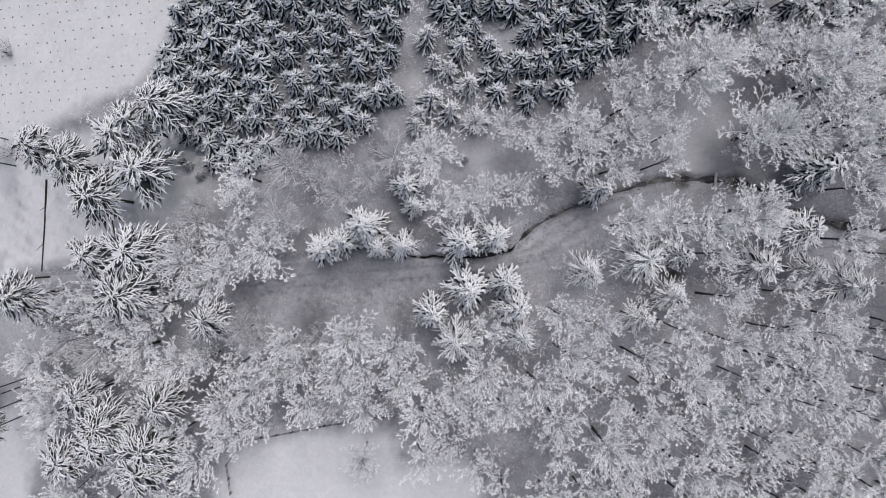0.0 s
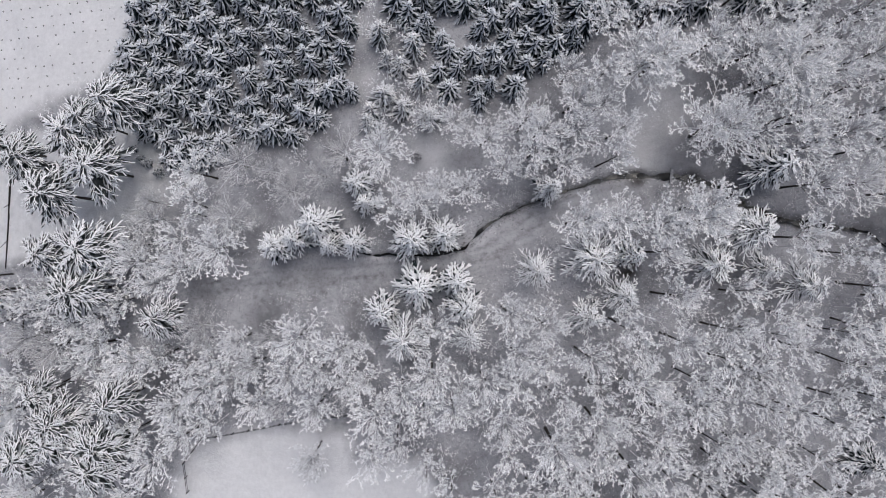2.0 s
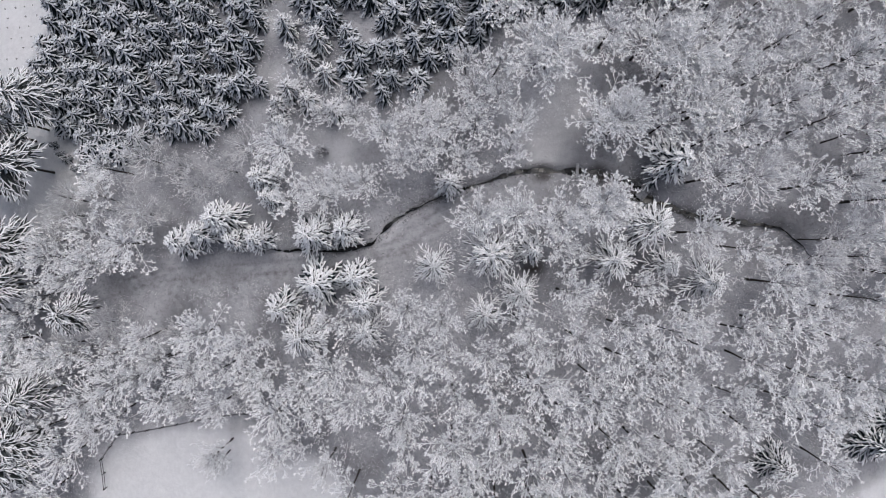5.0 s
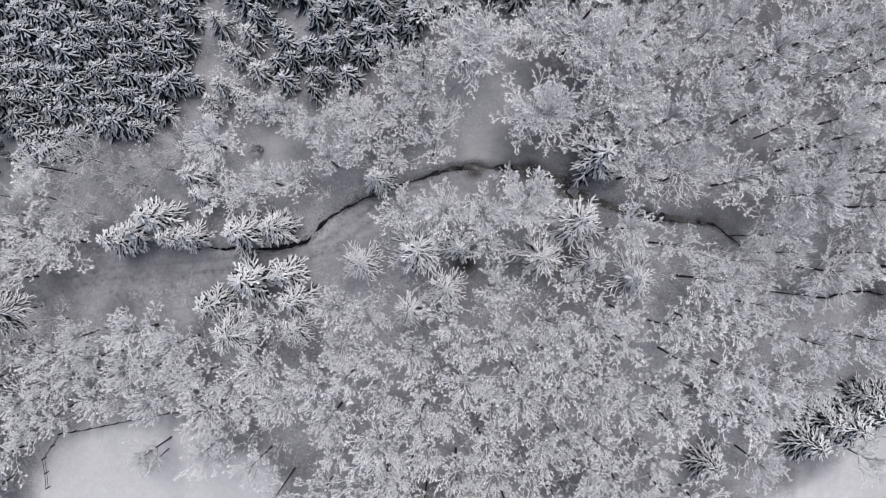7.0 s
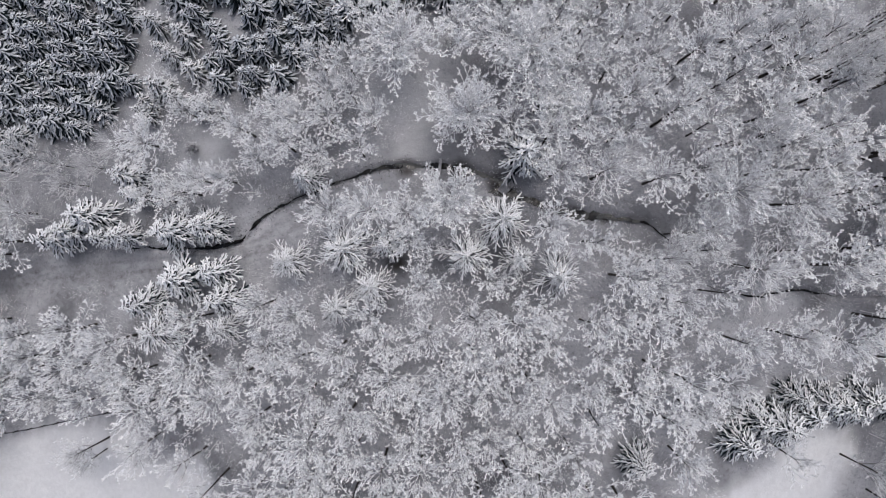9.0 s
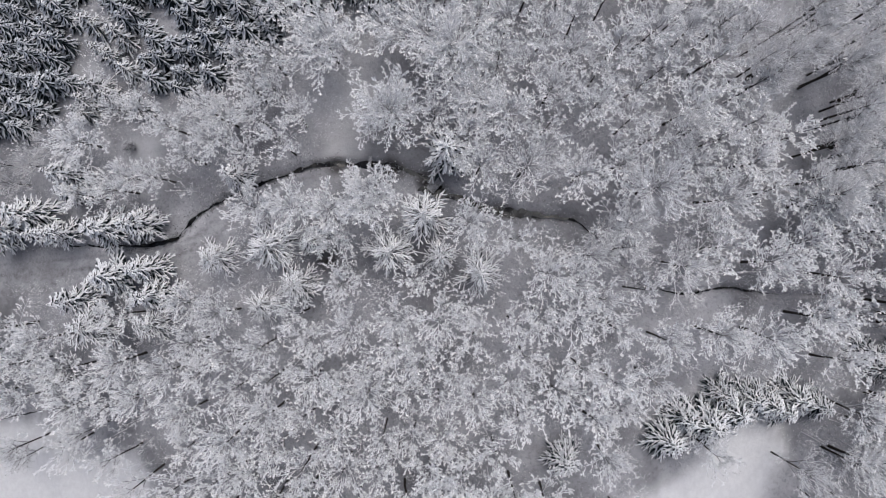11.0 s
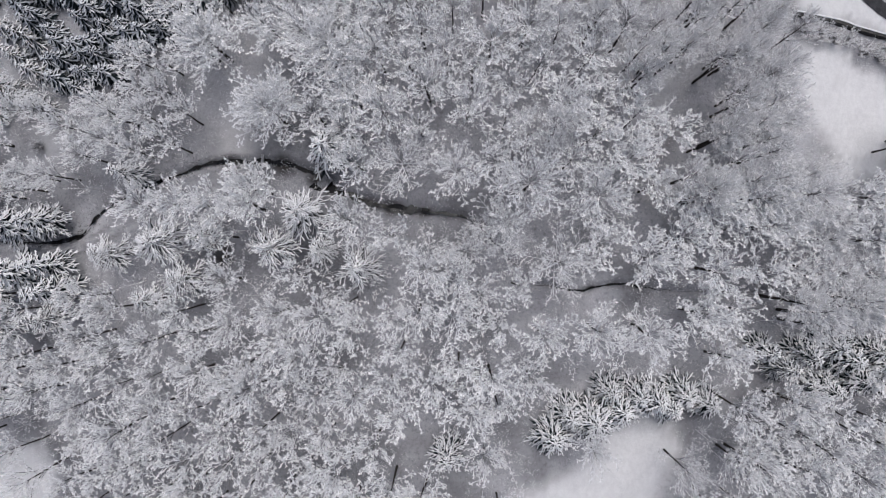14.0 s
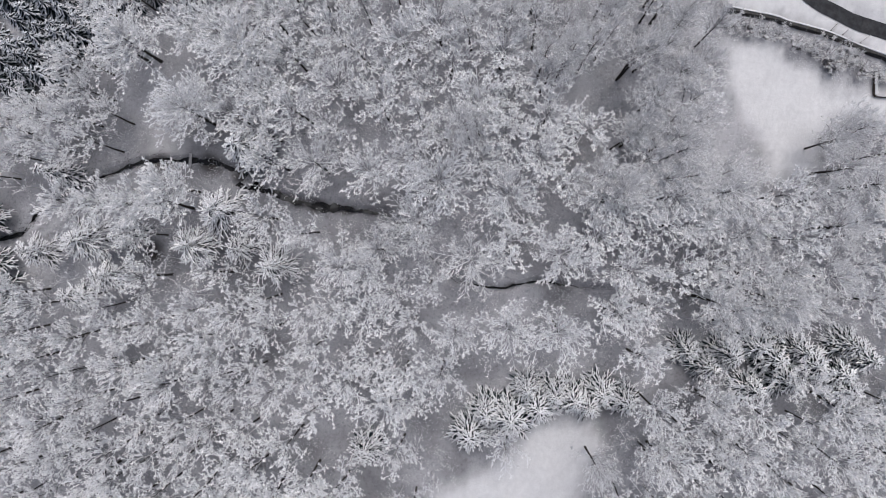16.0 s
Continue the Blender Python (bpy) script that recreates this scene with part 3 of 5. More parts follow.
GAP_SPRUCES = [
    (1.7, 29.7, 2.7), (6.4, 27.6, 2.8), (4.7, 25, 2.3), (7.5, 22.7, 2.6), (2.3, 20.8, 2.8),
    (0.5, 18.8, 2.2), (5, 19, 2.5), (8.7, 17.7, 2.6), (-0, 17.2, 2), (2.7, 26.1, 1.9),
]
DARK_SPRUCES = [
    (-39.1, 15.1, 1.3, 2.4), (-36.6, 12.7, 1.5, 2.8), (-34.5, 11.1, 1.5, 2.8), (-37.8, 13.5, 1.2, 2.2), (-35.3, 16.4, 1.3, 3),
    (33, 30.7, 3), (42.3, 31, 3.1), (45.1, 31.8, 2.9), (53.9, 32.5, 3.2), (58.3, 31.8, 3.4),
    (37.3, 32.7, 2.8), (39.8, 31.6, 2.5), (50.2, 31.8, 2.5),
]
PINES = [
    (-43.3, 16.1, 3.8), (-37.2, 20.2, 3.6), (-39.7, 10.8, 3.8), (-47.3, 7.2, 3.9), (-52, 12.7, 3.5), (-40.7, 17.8, 3), (-57.1, 14.8, 3.1),
    (-68.3, -23.3, 2, 20), (-69.5, -24.9, 1.9, 20), (-67.3, -26.4, 2, 20), (-65.5, -28.4, 2.1, 20), (-73.2, 19, 2, 19), (-71.4, 14.2, 2, 19),
    (-42, -0.9, 4, 14), (-49.1, -1.7, 3.1, 14), (-43.4, -7.3, 4, 14), (-30.3, -10.9, 2.9, 12), (-61.5, -7.8, 3.6), (-51.3, -23.4, 2.7, 13),
    (-37.5, -23.6, 3.1, 13), (-47.4, -27.2, 3.7, 13), (-39.8, -30.2, 4, 13), (-54.4, -33.3, 3.5, 13), (-40.7, -33.5, 3.7, 13), (-48.4, -30.2, 3.4, 13),
]
BESIDE_PLANTATION = [
    (35.7, 23, 5.4), (44.5, 25.6, 3.9), (48.6, 23.9, 5.5), (52.8, 20.4, 4.5), (44.1, 14.5, 4.5),
    (55.6, 25.9, 3.4), (55.6, 15.9, 3.9), (26.7, 21.9, 2.4), (30.5, 17.7, 2.3), (23.1, 14.7, 3.2),
    (15.9, 13.8, 3.2), (11.8, 16.1, 2.6), (8.1, 16.3, 2.2), (20.9, 15.6, 3.1), (27.9, 14.3, 3.1),
    (33, 14.4, 2.7), (1.5, 12.8, 4.2),     (-22.6, -0.6, 4.2), (7.7, 5.8, 3), (10.2, 7.2, 2.6), (21.8, 11.5, 3.1), (25.9, 10, 2.7),
    (18.3, 9.6, 2.5), (13.7, 7.2, 2.6), ]
WEST_WOOD = [
    (-35.2, -2.8, 5), (-27.5, -3.7, 3.6), (-42.4, -15.9, 4.4), (-36.2, -18.4, 4.3), (-18.6, -13.9, 3.5),
    (-9.7, -13.1, 4.3), (-2.7, -14.4, 3.6), (-23.7, -21.7, 3.8), (-28.5, -23.6, 4.1), (-16.5, -22.8, 3.6),
    (-10.9, -19, 3.6), (-6.9, -23, 3.2), (1.1, -23.3, 4.2), (-7.3, -29.7, 2.9), (9.1, -17, 3.8),
    (-2.7, -19.3, 3), (4.8, -19.7, 3.3), (-62.8, -18.6, 4.1), (-32.6, -32.6, 4.1), (-27.2, -28.8, 3.2),
    (-40.9, -11.4, 3.4), (-31.6, -6.2, 3.3),
]
MIDDLE_WOOD = [
    (20.1, -2.6, 3.4), (27.6, 2.7, 3.5), (33.3, 3.1, 3.9), (37.5, 3, 3.9), (42.3, 2.4, 3.9),
    (47, 3.3, 3.6), (49.1, 0.1, 3.2), (44.7, -3.2, 3.2), (50.6, -4, 2.9), (39, -6.7, 3.2),
    (18.9, -9, 3.3), (23.5, -10.5, 3), (19.6, -14.1, 3), (28.9, -14.4, 3.2), (35, -18.5, 3.9),
    (30.3, -22.8, 3.6), (24.9, -25.8, 4.4), (16, -18.3, 3.3), (11.8, -22.1, 3.5), (18.8, -23.2, 3.4),
    (40.3, -12.2, 3.2), (45.7, -10.8, 3), (38.3, -1.2, 2.8), (54.5, 0.9, 3.4),
]
EAST_WOOD = [
    (37.4, 22.9, 4.6), (52, 21.5, 5.8), (45.4, 13.9, 5), (54.2, 16.2, 4.1), (59.4, 13.7, 3.8),
    (64.6, 16.8, 3.5), (69.5, 14.1, 3.8), (72.3, 22, 4), (80.8, 14.2, 4.2), (84.3, 20.9, 4.2),
    (55.9, 7.5, 3.3), (49.5, 3.1, 3.8), (43, 4.7, 4.1), (77, 5, 5.1), (84.9, 3.8, 4.7),
    (88.3, 8.2, 4.1), (91.7, -4.1, 4.1), (98, 3.2, 5.5), (96.1, -2, 4), (106, -0, 4.2),
    (100.1, -5.4, 4.1),
]
FAR_EAST_WOOD = [
    (85.2, -12.7, 3.8), (91.4, -12.8, 4.1), (78.5, -13.3, 3.2), (97.8, -10.8, 4.2), (63.9, -5.3, 3.7),
    (104.2, -29.3, 4.2), (102.8, -22.4, 3.3), (110.4, -22, 3.6), (76.5, 23.9, 4), (63.9, 23.9, 3.6),
    (58.6, 20.6, 3.3), (73.1, 7.9, 3.6), (68.5, 6.6, 3.6), (74.4, 0, 3.6), (105.7, 3.6, 5.4),
    (120, -10.2, 4.2), (109.8, -22.3, 3.1), (114.9, -28, 3.6), (127.8, -23.1, 4.3), (120.1, -31.8, 4.2),
    (127.8, -30.2, 4.3), (130.8, -0.2, 4.3), (121.4, -1.7, 4.2),
]
THIN_TREES = [
    (-11.2, 7.6, 3.1), (-6.6, 9.8, 2.9), (-13.6, 10.4, 2.6), (-3.4, 12.2, 4),
    (108.6, 19.6, 3.4), (109.4, 12.6, 3.4), (111.6, 6.2, 3.8), (108.6, -0.2, 3.6), (114.6, -1.6, 3.4), (120.1, -6, 3.6), (106.4, 24.5, 3.2),
    (110.8, 24.3, 3), (127.2, 10.9, 3.4), (129.7, -1.6, 3.6), (132.7, 5.1, 3.4), (124.8, 4.2, 3.4), (117.7, -10.3, 3.8), (124.8, -10.8, 3.8),
    (-52, -18.6, 4.3), (-42.6, -18.1, 4.3), (-32.9, -16.3, 3.7), (-24.6, -14.6, 3.3), (-32.8, 5.9, 3.1), (-34.7, -0.1, 3.3), (-25.9, -2.6, 3.3),
    (-26.3, 4.1, 3.1), (-37.7, -22.1, 3.1), (-28.2, -24.1, 3.5), (-21.9, -20.3, 3.1), (-14.2, -13.4, 3.2), (-17.6, -17.6, 3.1), (-12.5, -23, 3.5), (-2.8, -20.9, 3.5), (-7.8, -31.5, 2.8),
    (-20.6, 3.7, 5), (-19.2, 11.5, 4.8), (-33.8, 3.7, 4.8), (-50.6, -16.3, 5.5), (-25.7, -12.7, 3.9),
    (-56.4, -15.3, 4.7), (-76.6, -25.3, 4.3), (-77.9, -28.7, 4.3), (-79.1, -22.5, 4.3), (61.4, 7.1, 4.9),
    (80.5, -4.1, 5.2), (69.3, -3.4, 3.9), (95.7, -29.7, 3.5), (74.1, -2.3, 3.2), (71.4, 0, 2.6),
    (113.1, 4.4, 5.6), (126.9, -6.8, 5), (103.1, -29.3, 4.1), (129.5, 12.5, 4.4), (128, 7.4, 4.4),
]
LEANING_TREES = [
    (99.9, 19.5, 2.6, 12), (103.1, 16.5, 2.6, 12), (100.4, 10.6, 2.6, 12), (100.7, 11.1, 2.6, 12), (102.5, 14.2, 2.6, 12), (101.4, 21.5, 2.6, 12), (102.2, 20.7, 2.6, 12), (91.4, 18.7, 2.6, 12), (92.2, 20.6, 2.6, 12), (106.0, 18.0, 2.6, 12), (104.5, 10.1, 2.6, 12),
    (109.8, -9.3, 4, 11), (111.8, -12.4, 3.6, 11), (115.9, -6.4, 3.8, 11), (120.4, -10.9, 3.4, 11), (94.5, 20.4, 3.2), (98.6, 26.7, 3.2), (104.4, 27, 3.2),
    (100.2, 19.8, 3.2), (96.8, 5.9, 3.2), (98, 3.6, 3.2), (105.1, 8.4, 3.2), (106.8, 12.3, 3.2),
    (84.8, 24.4, 2.6), (80.5, 23.1, 2.6), (91.5, 23.5, 2.6), (92.5, 20.5, 2.8), (102.6, 22.2, 2.6), (103.2, 21.2, 2.4), (105, 17.9, 2.8), (101.1, 10.9, 3),
    (105, 10.4, 3), (103.7, 29.5, 2.6), (107.1, 25.7, 2.6), (106.1, 24.4, 2.4), (98.4, 27.2, 2.6), (96.1, 26.4, 2.6), (99.7, 28.8, 2.6), (96.9, 22.1, 2.6),
    (89.2, 19.6, 2.6), (80.3, 11.5, 2.8), (81.6, 11.7, 2.4), (98.7, 4.3, 2.8), (103.4, 5.7, 2.8),
    (96.1, 24, 3.4), (102.4, 15, 3.2),
    (104.5, 11.4, 3.3), (102.3, 7.6, 3.7), (99.1, 10.2, 2.6), (106.7, 6.1, 3.7), (110.4, 3.8, 4),
    (88.5, 23.4, 2.9), (130.4, 11.7, 3.2), (132, 5.4, 4.2),
    (118.6, -9.2, 4.1), (112, -11.2, 3.7), (126.9, -0.3, 3.5), (134.9, 9.7, 3.6),
]
UNDERWOOD = [
    (63.6, 12.1, 2.6), (112, -1.1, 3.3), (86.5, 38.1, 3), (68.3, -16.5, 3.1), (59.5, 36.6, 3.4),
    (61.3, -14.8, 2.9), (73.2, 34.9, 3.1), (71.5, 28, 2.9), (117.4, -38.6, 2.8), (60, -11.2, 2.6),
    (132.8, -10.1, 3.6), (55.3, -33.9, 3.2), (-61, -30.4, 3.4), (121.1, -27.2, 2.4), (113, -32.3, 3.5),
    (78.1, 30.6, 3.7), (42.1, 42.6, 3), (81.8, 40.9, 2.9), (59.6, -19.5, 2.7), (87.9, 32.4, 3),
    (90.6, 41.5, 3.1), (59.7, 41.1, 3), (51.2, -32.5, 2.8), (-51.5, -11.3, 2.7), (-28.5, 0.7, 3.4),
    (-61.4, -24.6, 3.4), (20.5, -40.7, 3.7), (-36.2, -38.4, 3.3), (-38.1, -8.7, 2.8), (39.3, -29.5, 3.3),
    (73, -21.8, 2.5), (139, -25.5, 3.6),
]
UNDERWOOD_b = [
    (30.7, -33.2, 3.5), (61.6, 28.7, 2.8), (-45.9, -12.5, 3), (65.3, 39, 3.2),     (23.5, -36.2, 2.6), (50.8, -11.3, 3.5), (105.8, -42.1, 2.6), (34.9, 43.2, 3.5), (141.7, -39.9, 2.6),
    (25, -20.1, 2.5), (52.8, -18.4, 2.6), (45.8, -28, 2.6), (80.2, 44.3, 3.2), (141.9, -36, 2.7),
    (17.5, -33.6, 2.9), (143.4, -18.3, 2.6), (128.3, -36.2, 2.6), (72.2, -18.1, 3.7), (66.5, -36.9, 3),
    (-44.4, -40.5, 2.9), (47.9, -25.2, 2.8), (67, -11.8, 3.4), (19, -27.4, 2.7), (55.5, -21.4, 3.3),
    (30, -38.1, 3.4), (116.8, 0.1, 3.3), (47.8, 31.9, 3.1), (133.8, -32.7, 3.6),     (68, 34.8, 2.7), (65.1, -19.8, 3.3),
]
UNDERWOOD_c = [
    (145.9, -28.2, 2.9), (145.9, -32.3, 3), (63.1, -40.5, 2.8), (42.3, -20.5, 3.5), (55.5, -13.1, 3),
    (110.6, -5.8, 2.9), (3.9, 4.8, 3), (44.2, 39.5, 2.8), (49.6, 42.3, 2.8), (60.1, -31.7, 3.5),
    (137.4, -5.1, 2.8), (101.4, -16.7, 3.5), (39.7, -39.1, 3.4), (57.5, 29.7, 3),     (142.9, 3.9, 3.5), (73.9, 40.5, 3.5), (86.4, 43.1, 2.5), (131.5, -38.8, 3), (8.6, -29.9, 2.8),
    (124.8, -35.9, 2.9), (70.7, -41, 3), (34.9, -40.2, 2.7), (98.2, -42.9, 3.5), (138.3, -31.6, 3.4),
    (0.8, -18.6, 2.7), (73.2, -12.1, 2.7), (80.6, 26.6, 3.1), (43.6, -36.2, 2.7), (71, 44.5, 3.4),
    (123.5, -19.6, 3.3), (68.5, 41.3, 2.9),
]
UNDERWOOD_d = [
    (85.9, -2.3, 3.7), (82.6, 32.5, 3.8), (-15.8, -17.3, 2.6), (74.5, 16.9, 2.8), (54.1, -42, 2.9),
    (54.6, 40.5, 3.4), (64.2, -33, 3.4), (75.3, -7.3, 2.5), (103.4, -10.6, 2.8), (50.9, -38.3, 3.6),
    (122.6, 2.7, 3), (141.2, -3.7, 3.6), (76.6, 37.3, 2.8), (47.8, -19.9, 2.9), (54.6, -29.8, 3.7),
    (50.5, 35.4, 2.6), (127.4, -42, 2.6), (34.9, -13.7, 2.8), (-59.8, -8, 3.3), (73.2, -34.9, 2.5),
    (-49.4, -41.8, 3.1), (84.7, -27.2, 2.8), (118.7, 3.6, 3.2), (103.7, -35.1, 2.5), (69.7, -23.5, 3.6),
    (106, -6.2, 3.1), (51.5, 28.8, 3.1), (136.8, -1.4, 3.2), (113.7, -41, 3.4), (42.4, 32.8, 3.2),
    (-19.2, -19.8, 2.8), (55.3, 33.6, 3.5),
]
UNDERWOOD_e = [
    (89, 44.9, 2.7), (75.3, 44.3, 2.9), (136.3, -38.7, 3.5), (34.6, -28.7, 3.5), (41.9, -16.9, 2.5),
    (-49.6, -6.9, 3.5), (7.9, -23, 2.5), (29.8, 40.8, 2.6), (-24.2, -25.8, 2.6), (13.8, -39.2, 2.6),
    (117.9, -23.6, 3.6), (139.8, -14.1, 2.5), (120, -41, 2.8), (-58.1, -27.2, 3.4),     (46.8, 36.4, 2.8), (25.4, -30.4, 2.9), (45.2, -42.9, 3.2), (37.4, -25.9, 2.9), (89.6, 17.5, 3.6),
    (60.1, -36.1, 2.7), (-40, -21.3, 2.9), (110.3, -37.2, 2.9), (37.3, 29.6, 3), (63.4, -10.1, 2.9),
    (-60.8, -12.2, 2.7), (12.1, -32.6, 3.2), (71.7, -27.9, 2.9), (102.7, -38.3, 2.8), (61.2, -23.1, 3.3),
    (49.1, -16.3, 3), (-56.9, -22, 3.4),
]
UNDERWOOD_f = [
    (124.3, -25.8, 2.9), (-35.8, -28.7, 3), (36.9, -35.7, 3.1), (134.9, -27.1, 3.4), (26.5, -41.4, 3.3),
    (145.2, -10.2, 3.4), (77.7, 19.2, 3.1), (145.6, -22.4, 3.3), (-50.4, -22.4, 2.5), (31.7, 29.2, 2.8),
    (67, 21.2, 2.9), (146, -36.2, 2.9), (97.5, -37.5, 2.4), (-31.3, -16.9, 2.5), (139.6, -42.9, 3.2),
    (67.7, 25.5, 2.5), (60.1, -0.9, 2.7), (145.9, -2.9, 3.4), (88.5, 28.2, 3.7), (84.4, 10.9, 2.9),
    (66.4, 29.9, 2.8), (-37.2, -42.9, 3.2), (22.3, -33, 2.8), (49.7, -29.3, 3), (82.2, 7.8, 3.1),
    (-26.1, 5.5, 2.9), (140.9, 0.2, 2.8), (63.5, 44.1, 3.2), (-25.5, -17.2, 2.6), (70.1, 18.3, 2.5),
    (-54.5, -38.9, 2.8), (30.1, 21.4, 2.7),
]
UNDERWOOD_g = [
    (33.4, -10.3, 2.9), (138.6, 3.8, 3.3), (58.5, -42.7, 3.3), (92.3, 4.7, 2.8),     (41.3, 37.8, 2.8), (101.6, 43.6, 3.3), (76.9, -18, 3), (82.3, 37, 3.1), (90.1, 35.8, 3.1),
    (94.5, 11.8, 3.6), (50.7, 39.1, 2.7), (111.4, -26.3, 2.6), (143.7, -14, 2.5), (59.8, 32.2, 2.6),
    (74.2, 12.9, 2.7), (139.8, -9.8, 3.2), (-46, -33.3, 2.8), (37.3, 39.5, 3.6), (-21.8, -17, 2.5),
    (63.8, 35, 3.7), (20.9, -18.1, 3.3), (-7, -18.2, 2.5), (131.3, -25.9, 2.5),     (-45.8, -19.2, 2.6), (109, -32.3, 2.5), (48.1, -6.3, 2.5), (56.3, -37.9, 3.1), (70.5, 31.9, 3),
    (0.2, -29.1, 3.1), (50.6, 13.7, 2.9),
]
UNDERWOOD_h = [
    (44.1, -24.9, 2.5), (54.9, -9.2, 2.5), (-55.3, -9.1, 3), (38.4, -21.8, 2.9), (31.5, 10.5, 2.6),
    (46.4, -32.8, 3.5), (46.5, -39.3, 2.5), (57.9, -26.8, 2.8), (24.6, -15.8, 2.8), (66.8, -40.2, 2.5),
    (103.1, 27.3, 3.1), (114.5, -5.1, 3.4), (54.9, 11.4, 3.3), (41.1, -42.8, 2.5), (99.5, -34.6, 2.6),
    (131.6, -5.1, 2.9), (-24.2, 10, 3.4), (135.6, -23.3, 2.7), (97.9, 38.4, 3.6),
    (31.7, -42.1, 3.3), (50.1, -42.2, 2.5), (142, -29.7, 3.2), (27.2, 18.1, 3), (34.2, -23.9, 2.4),
    (19, -36.9, 2.4), (133.1, -42.3, 2.6), (-41.6, -24.4, 2.4), (142.8, -25.2, 2.5), (104.7, 35.8, 3.2),
    (77.3, 11.3, 2.6), (45.4, 43.7, 2.5),
]
UNDERWOOD_i = [
    (51.8, -26.1, 3), (70.8, -8.5, 2.7), (40.6, -34, 2.9), (42.8, -30.5, 2.4), (56.7, 44.2, 3.2),
    (85.2, 25.9, 2.6), (101.4, -0.9, 2.7), (50.9, -20.9, 2.4), (9.6, -11, 2.9), (-57.9, -42.9, 3.4),
    (141, -21.7, 3.4), (62.7, 20.1, 2.5), (125.5, -39.4, 2.5), (106.6, -37.1, 2.6),
    (31.5, -26.5, 2.6), (70.6, -37, 2.8), (59.5, 25.8, 2.7), (109, -40.7, 2.7), (4.2, -26.6, 2.4),
    (30.1, -18.5, 2.6), (45.5, -14.7, 3.4), (114.3, -36.8, 3), (92.5, 32.4, 3.7), (67.4, -7, 2.6),
    (106.8, -25.3, 2.7), (145.7, -42.8, 3.4), (89.7, 12.8, 3.7), (28.8, -29.9, 2.5), (34.7, -32.8, 2.8),
    (37.4, -42.9, 3), (106.8, 15.3, 3.4),
]
UNDERWOOD_j = [
    (85.5, 15.6, 3.1), (-40, -40.4, 2.5), (52.8, 44.7, 2.7), (121.6, -6.1, 2.6),
]
SHRUBS = [
    (117.4, 27.7, 1.3), (119.5, 27.4, 1.5), (121.6, 27.1, 1.5), (123.8, 26.9, 1.4), (125.5, 26.2, 1.4), (119.1, 26.2, 1.3), (121.6, 25.6, 1.2),
    (124.6, 25.7, 1.2), (116.2, 26.4, 1.3), (115.2, 28.1, 1.4), (127.3, 25.9, 1.1), (134.1, 30.3, 1.1), (135.5, 29.7, 1.0), (136.9, 29.2, 1.2),
    (138.4, 28.9, 1.1), (139.8, 28.5, 1.2), (129.4, 29.9, 1.0), (126.6, 31.2, 1.2), (121.2, 30.6, 1.4), (123.2, 30.4, 1.2), (118.9, 31.4, 1.5), (117.1, 33, 1.5),
    (125.2, 29.6, 1.0), (127.2, 29.4, 0.9), (42.9, 25.1, 1.2), (-73, 34.8, 2.0), (-71.9, 16.6, 2.2), (-67, 18.3, 1.8),
    (-62.2, 4.2, 1.4), (-63.4, 1.5, 1.2), (-61.9, -0.4, 1.3),
]
DARK_SHRUBS = [
    (6.9, 12.4, 1.3),     (128.6, 24, 0.9), (129.9, 22.9, 1.0), (131.1, 22.1, 1.0), (133.1, 23.4, 1.2), (134.4, 23.1, 1.1), (135.3, 24.4, 1.0), (132.1, 24.6, 0.9),
    (129.5, 24.8, 0.8), (136.7, 23.5, 0.9), (130.6, 24, 0.9), (131.8, 23.2, 0.9),
]
PLANTATION = [
    (35.7, 23, 5.4), (44.5, 25.6, 3.9), (48.6, 23.9, 5.5), (52.8, 20.4, 4.5), (44.1, 14.5, 4.5),
    (55.6, 25.9, 3.4), (55.6, 15.9, 3.9), (26.7, 21.9, 2.4), (30.5, 17.7, 2.3), (23.1, 14.7, 3.2),
    (15.9, 13.8, 3.2), (11.8, 16.1, 2.6), (8.1, 16.3, 2.2), (20.9, 15.6, 3.1), (27.9, 14.3, 3.1),
    (33, 14.4, 2.7), (1.5, 12.8, 4.2),     (-22.6, -0.6, 4.2), (7.7, 5.8, 3), (10.2, 7.2, 2.6), (21.8, 11.5, 3.1), (25.9, 10, 2.7),
    (18.3, 9.6, 2.5), (13.7, 7.2, 2.6), ]
WEST_WOOD = [
    (-35.2, -2.8, 5), (-27.5, -3.7, 3.6), (-42.4, -15.9, 4.4), (-36.2, -18.4, 4.3), (-18.6, -13.9, 3.5),
    (-9.7, -13.1, 4.3), (-2.7, -14.4, 3.6), (-23.7, -21.7, 3.8), (-28.5, -23.6, 4.1), (-16.5, -22.8, 3.6),
    (-10.9, -19, 3.6), (-6.9, -23, 3.2), (1.1, -23.3, 4.2), (-7.3, -29.7, 2.9), (9.1, -17, 3.8),
    (-2.7, -19.3, 3), (4.8, -19.7, 3.3), (-62.8, -18.6, 4.1), (-32.6, -32.6, 4.1), (-27.2, -28.8, 3.2),
    (-40.9, -11.4, 3.4), (-31.6, -6.2, 3.3),
]
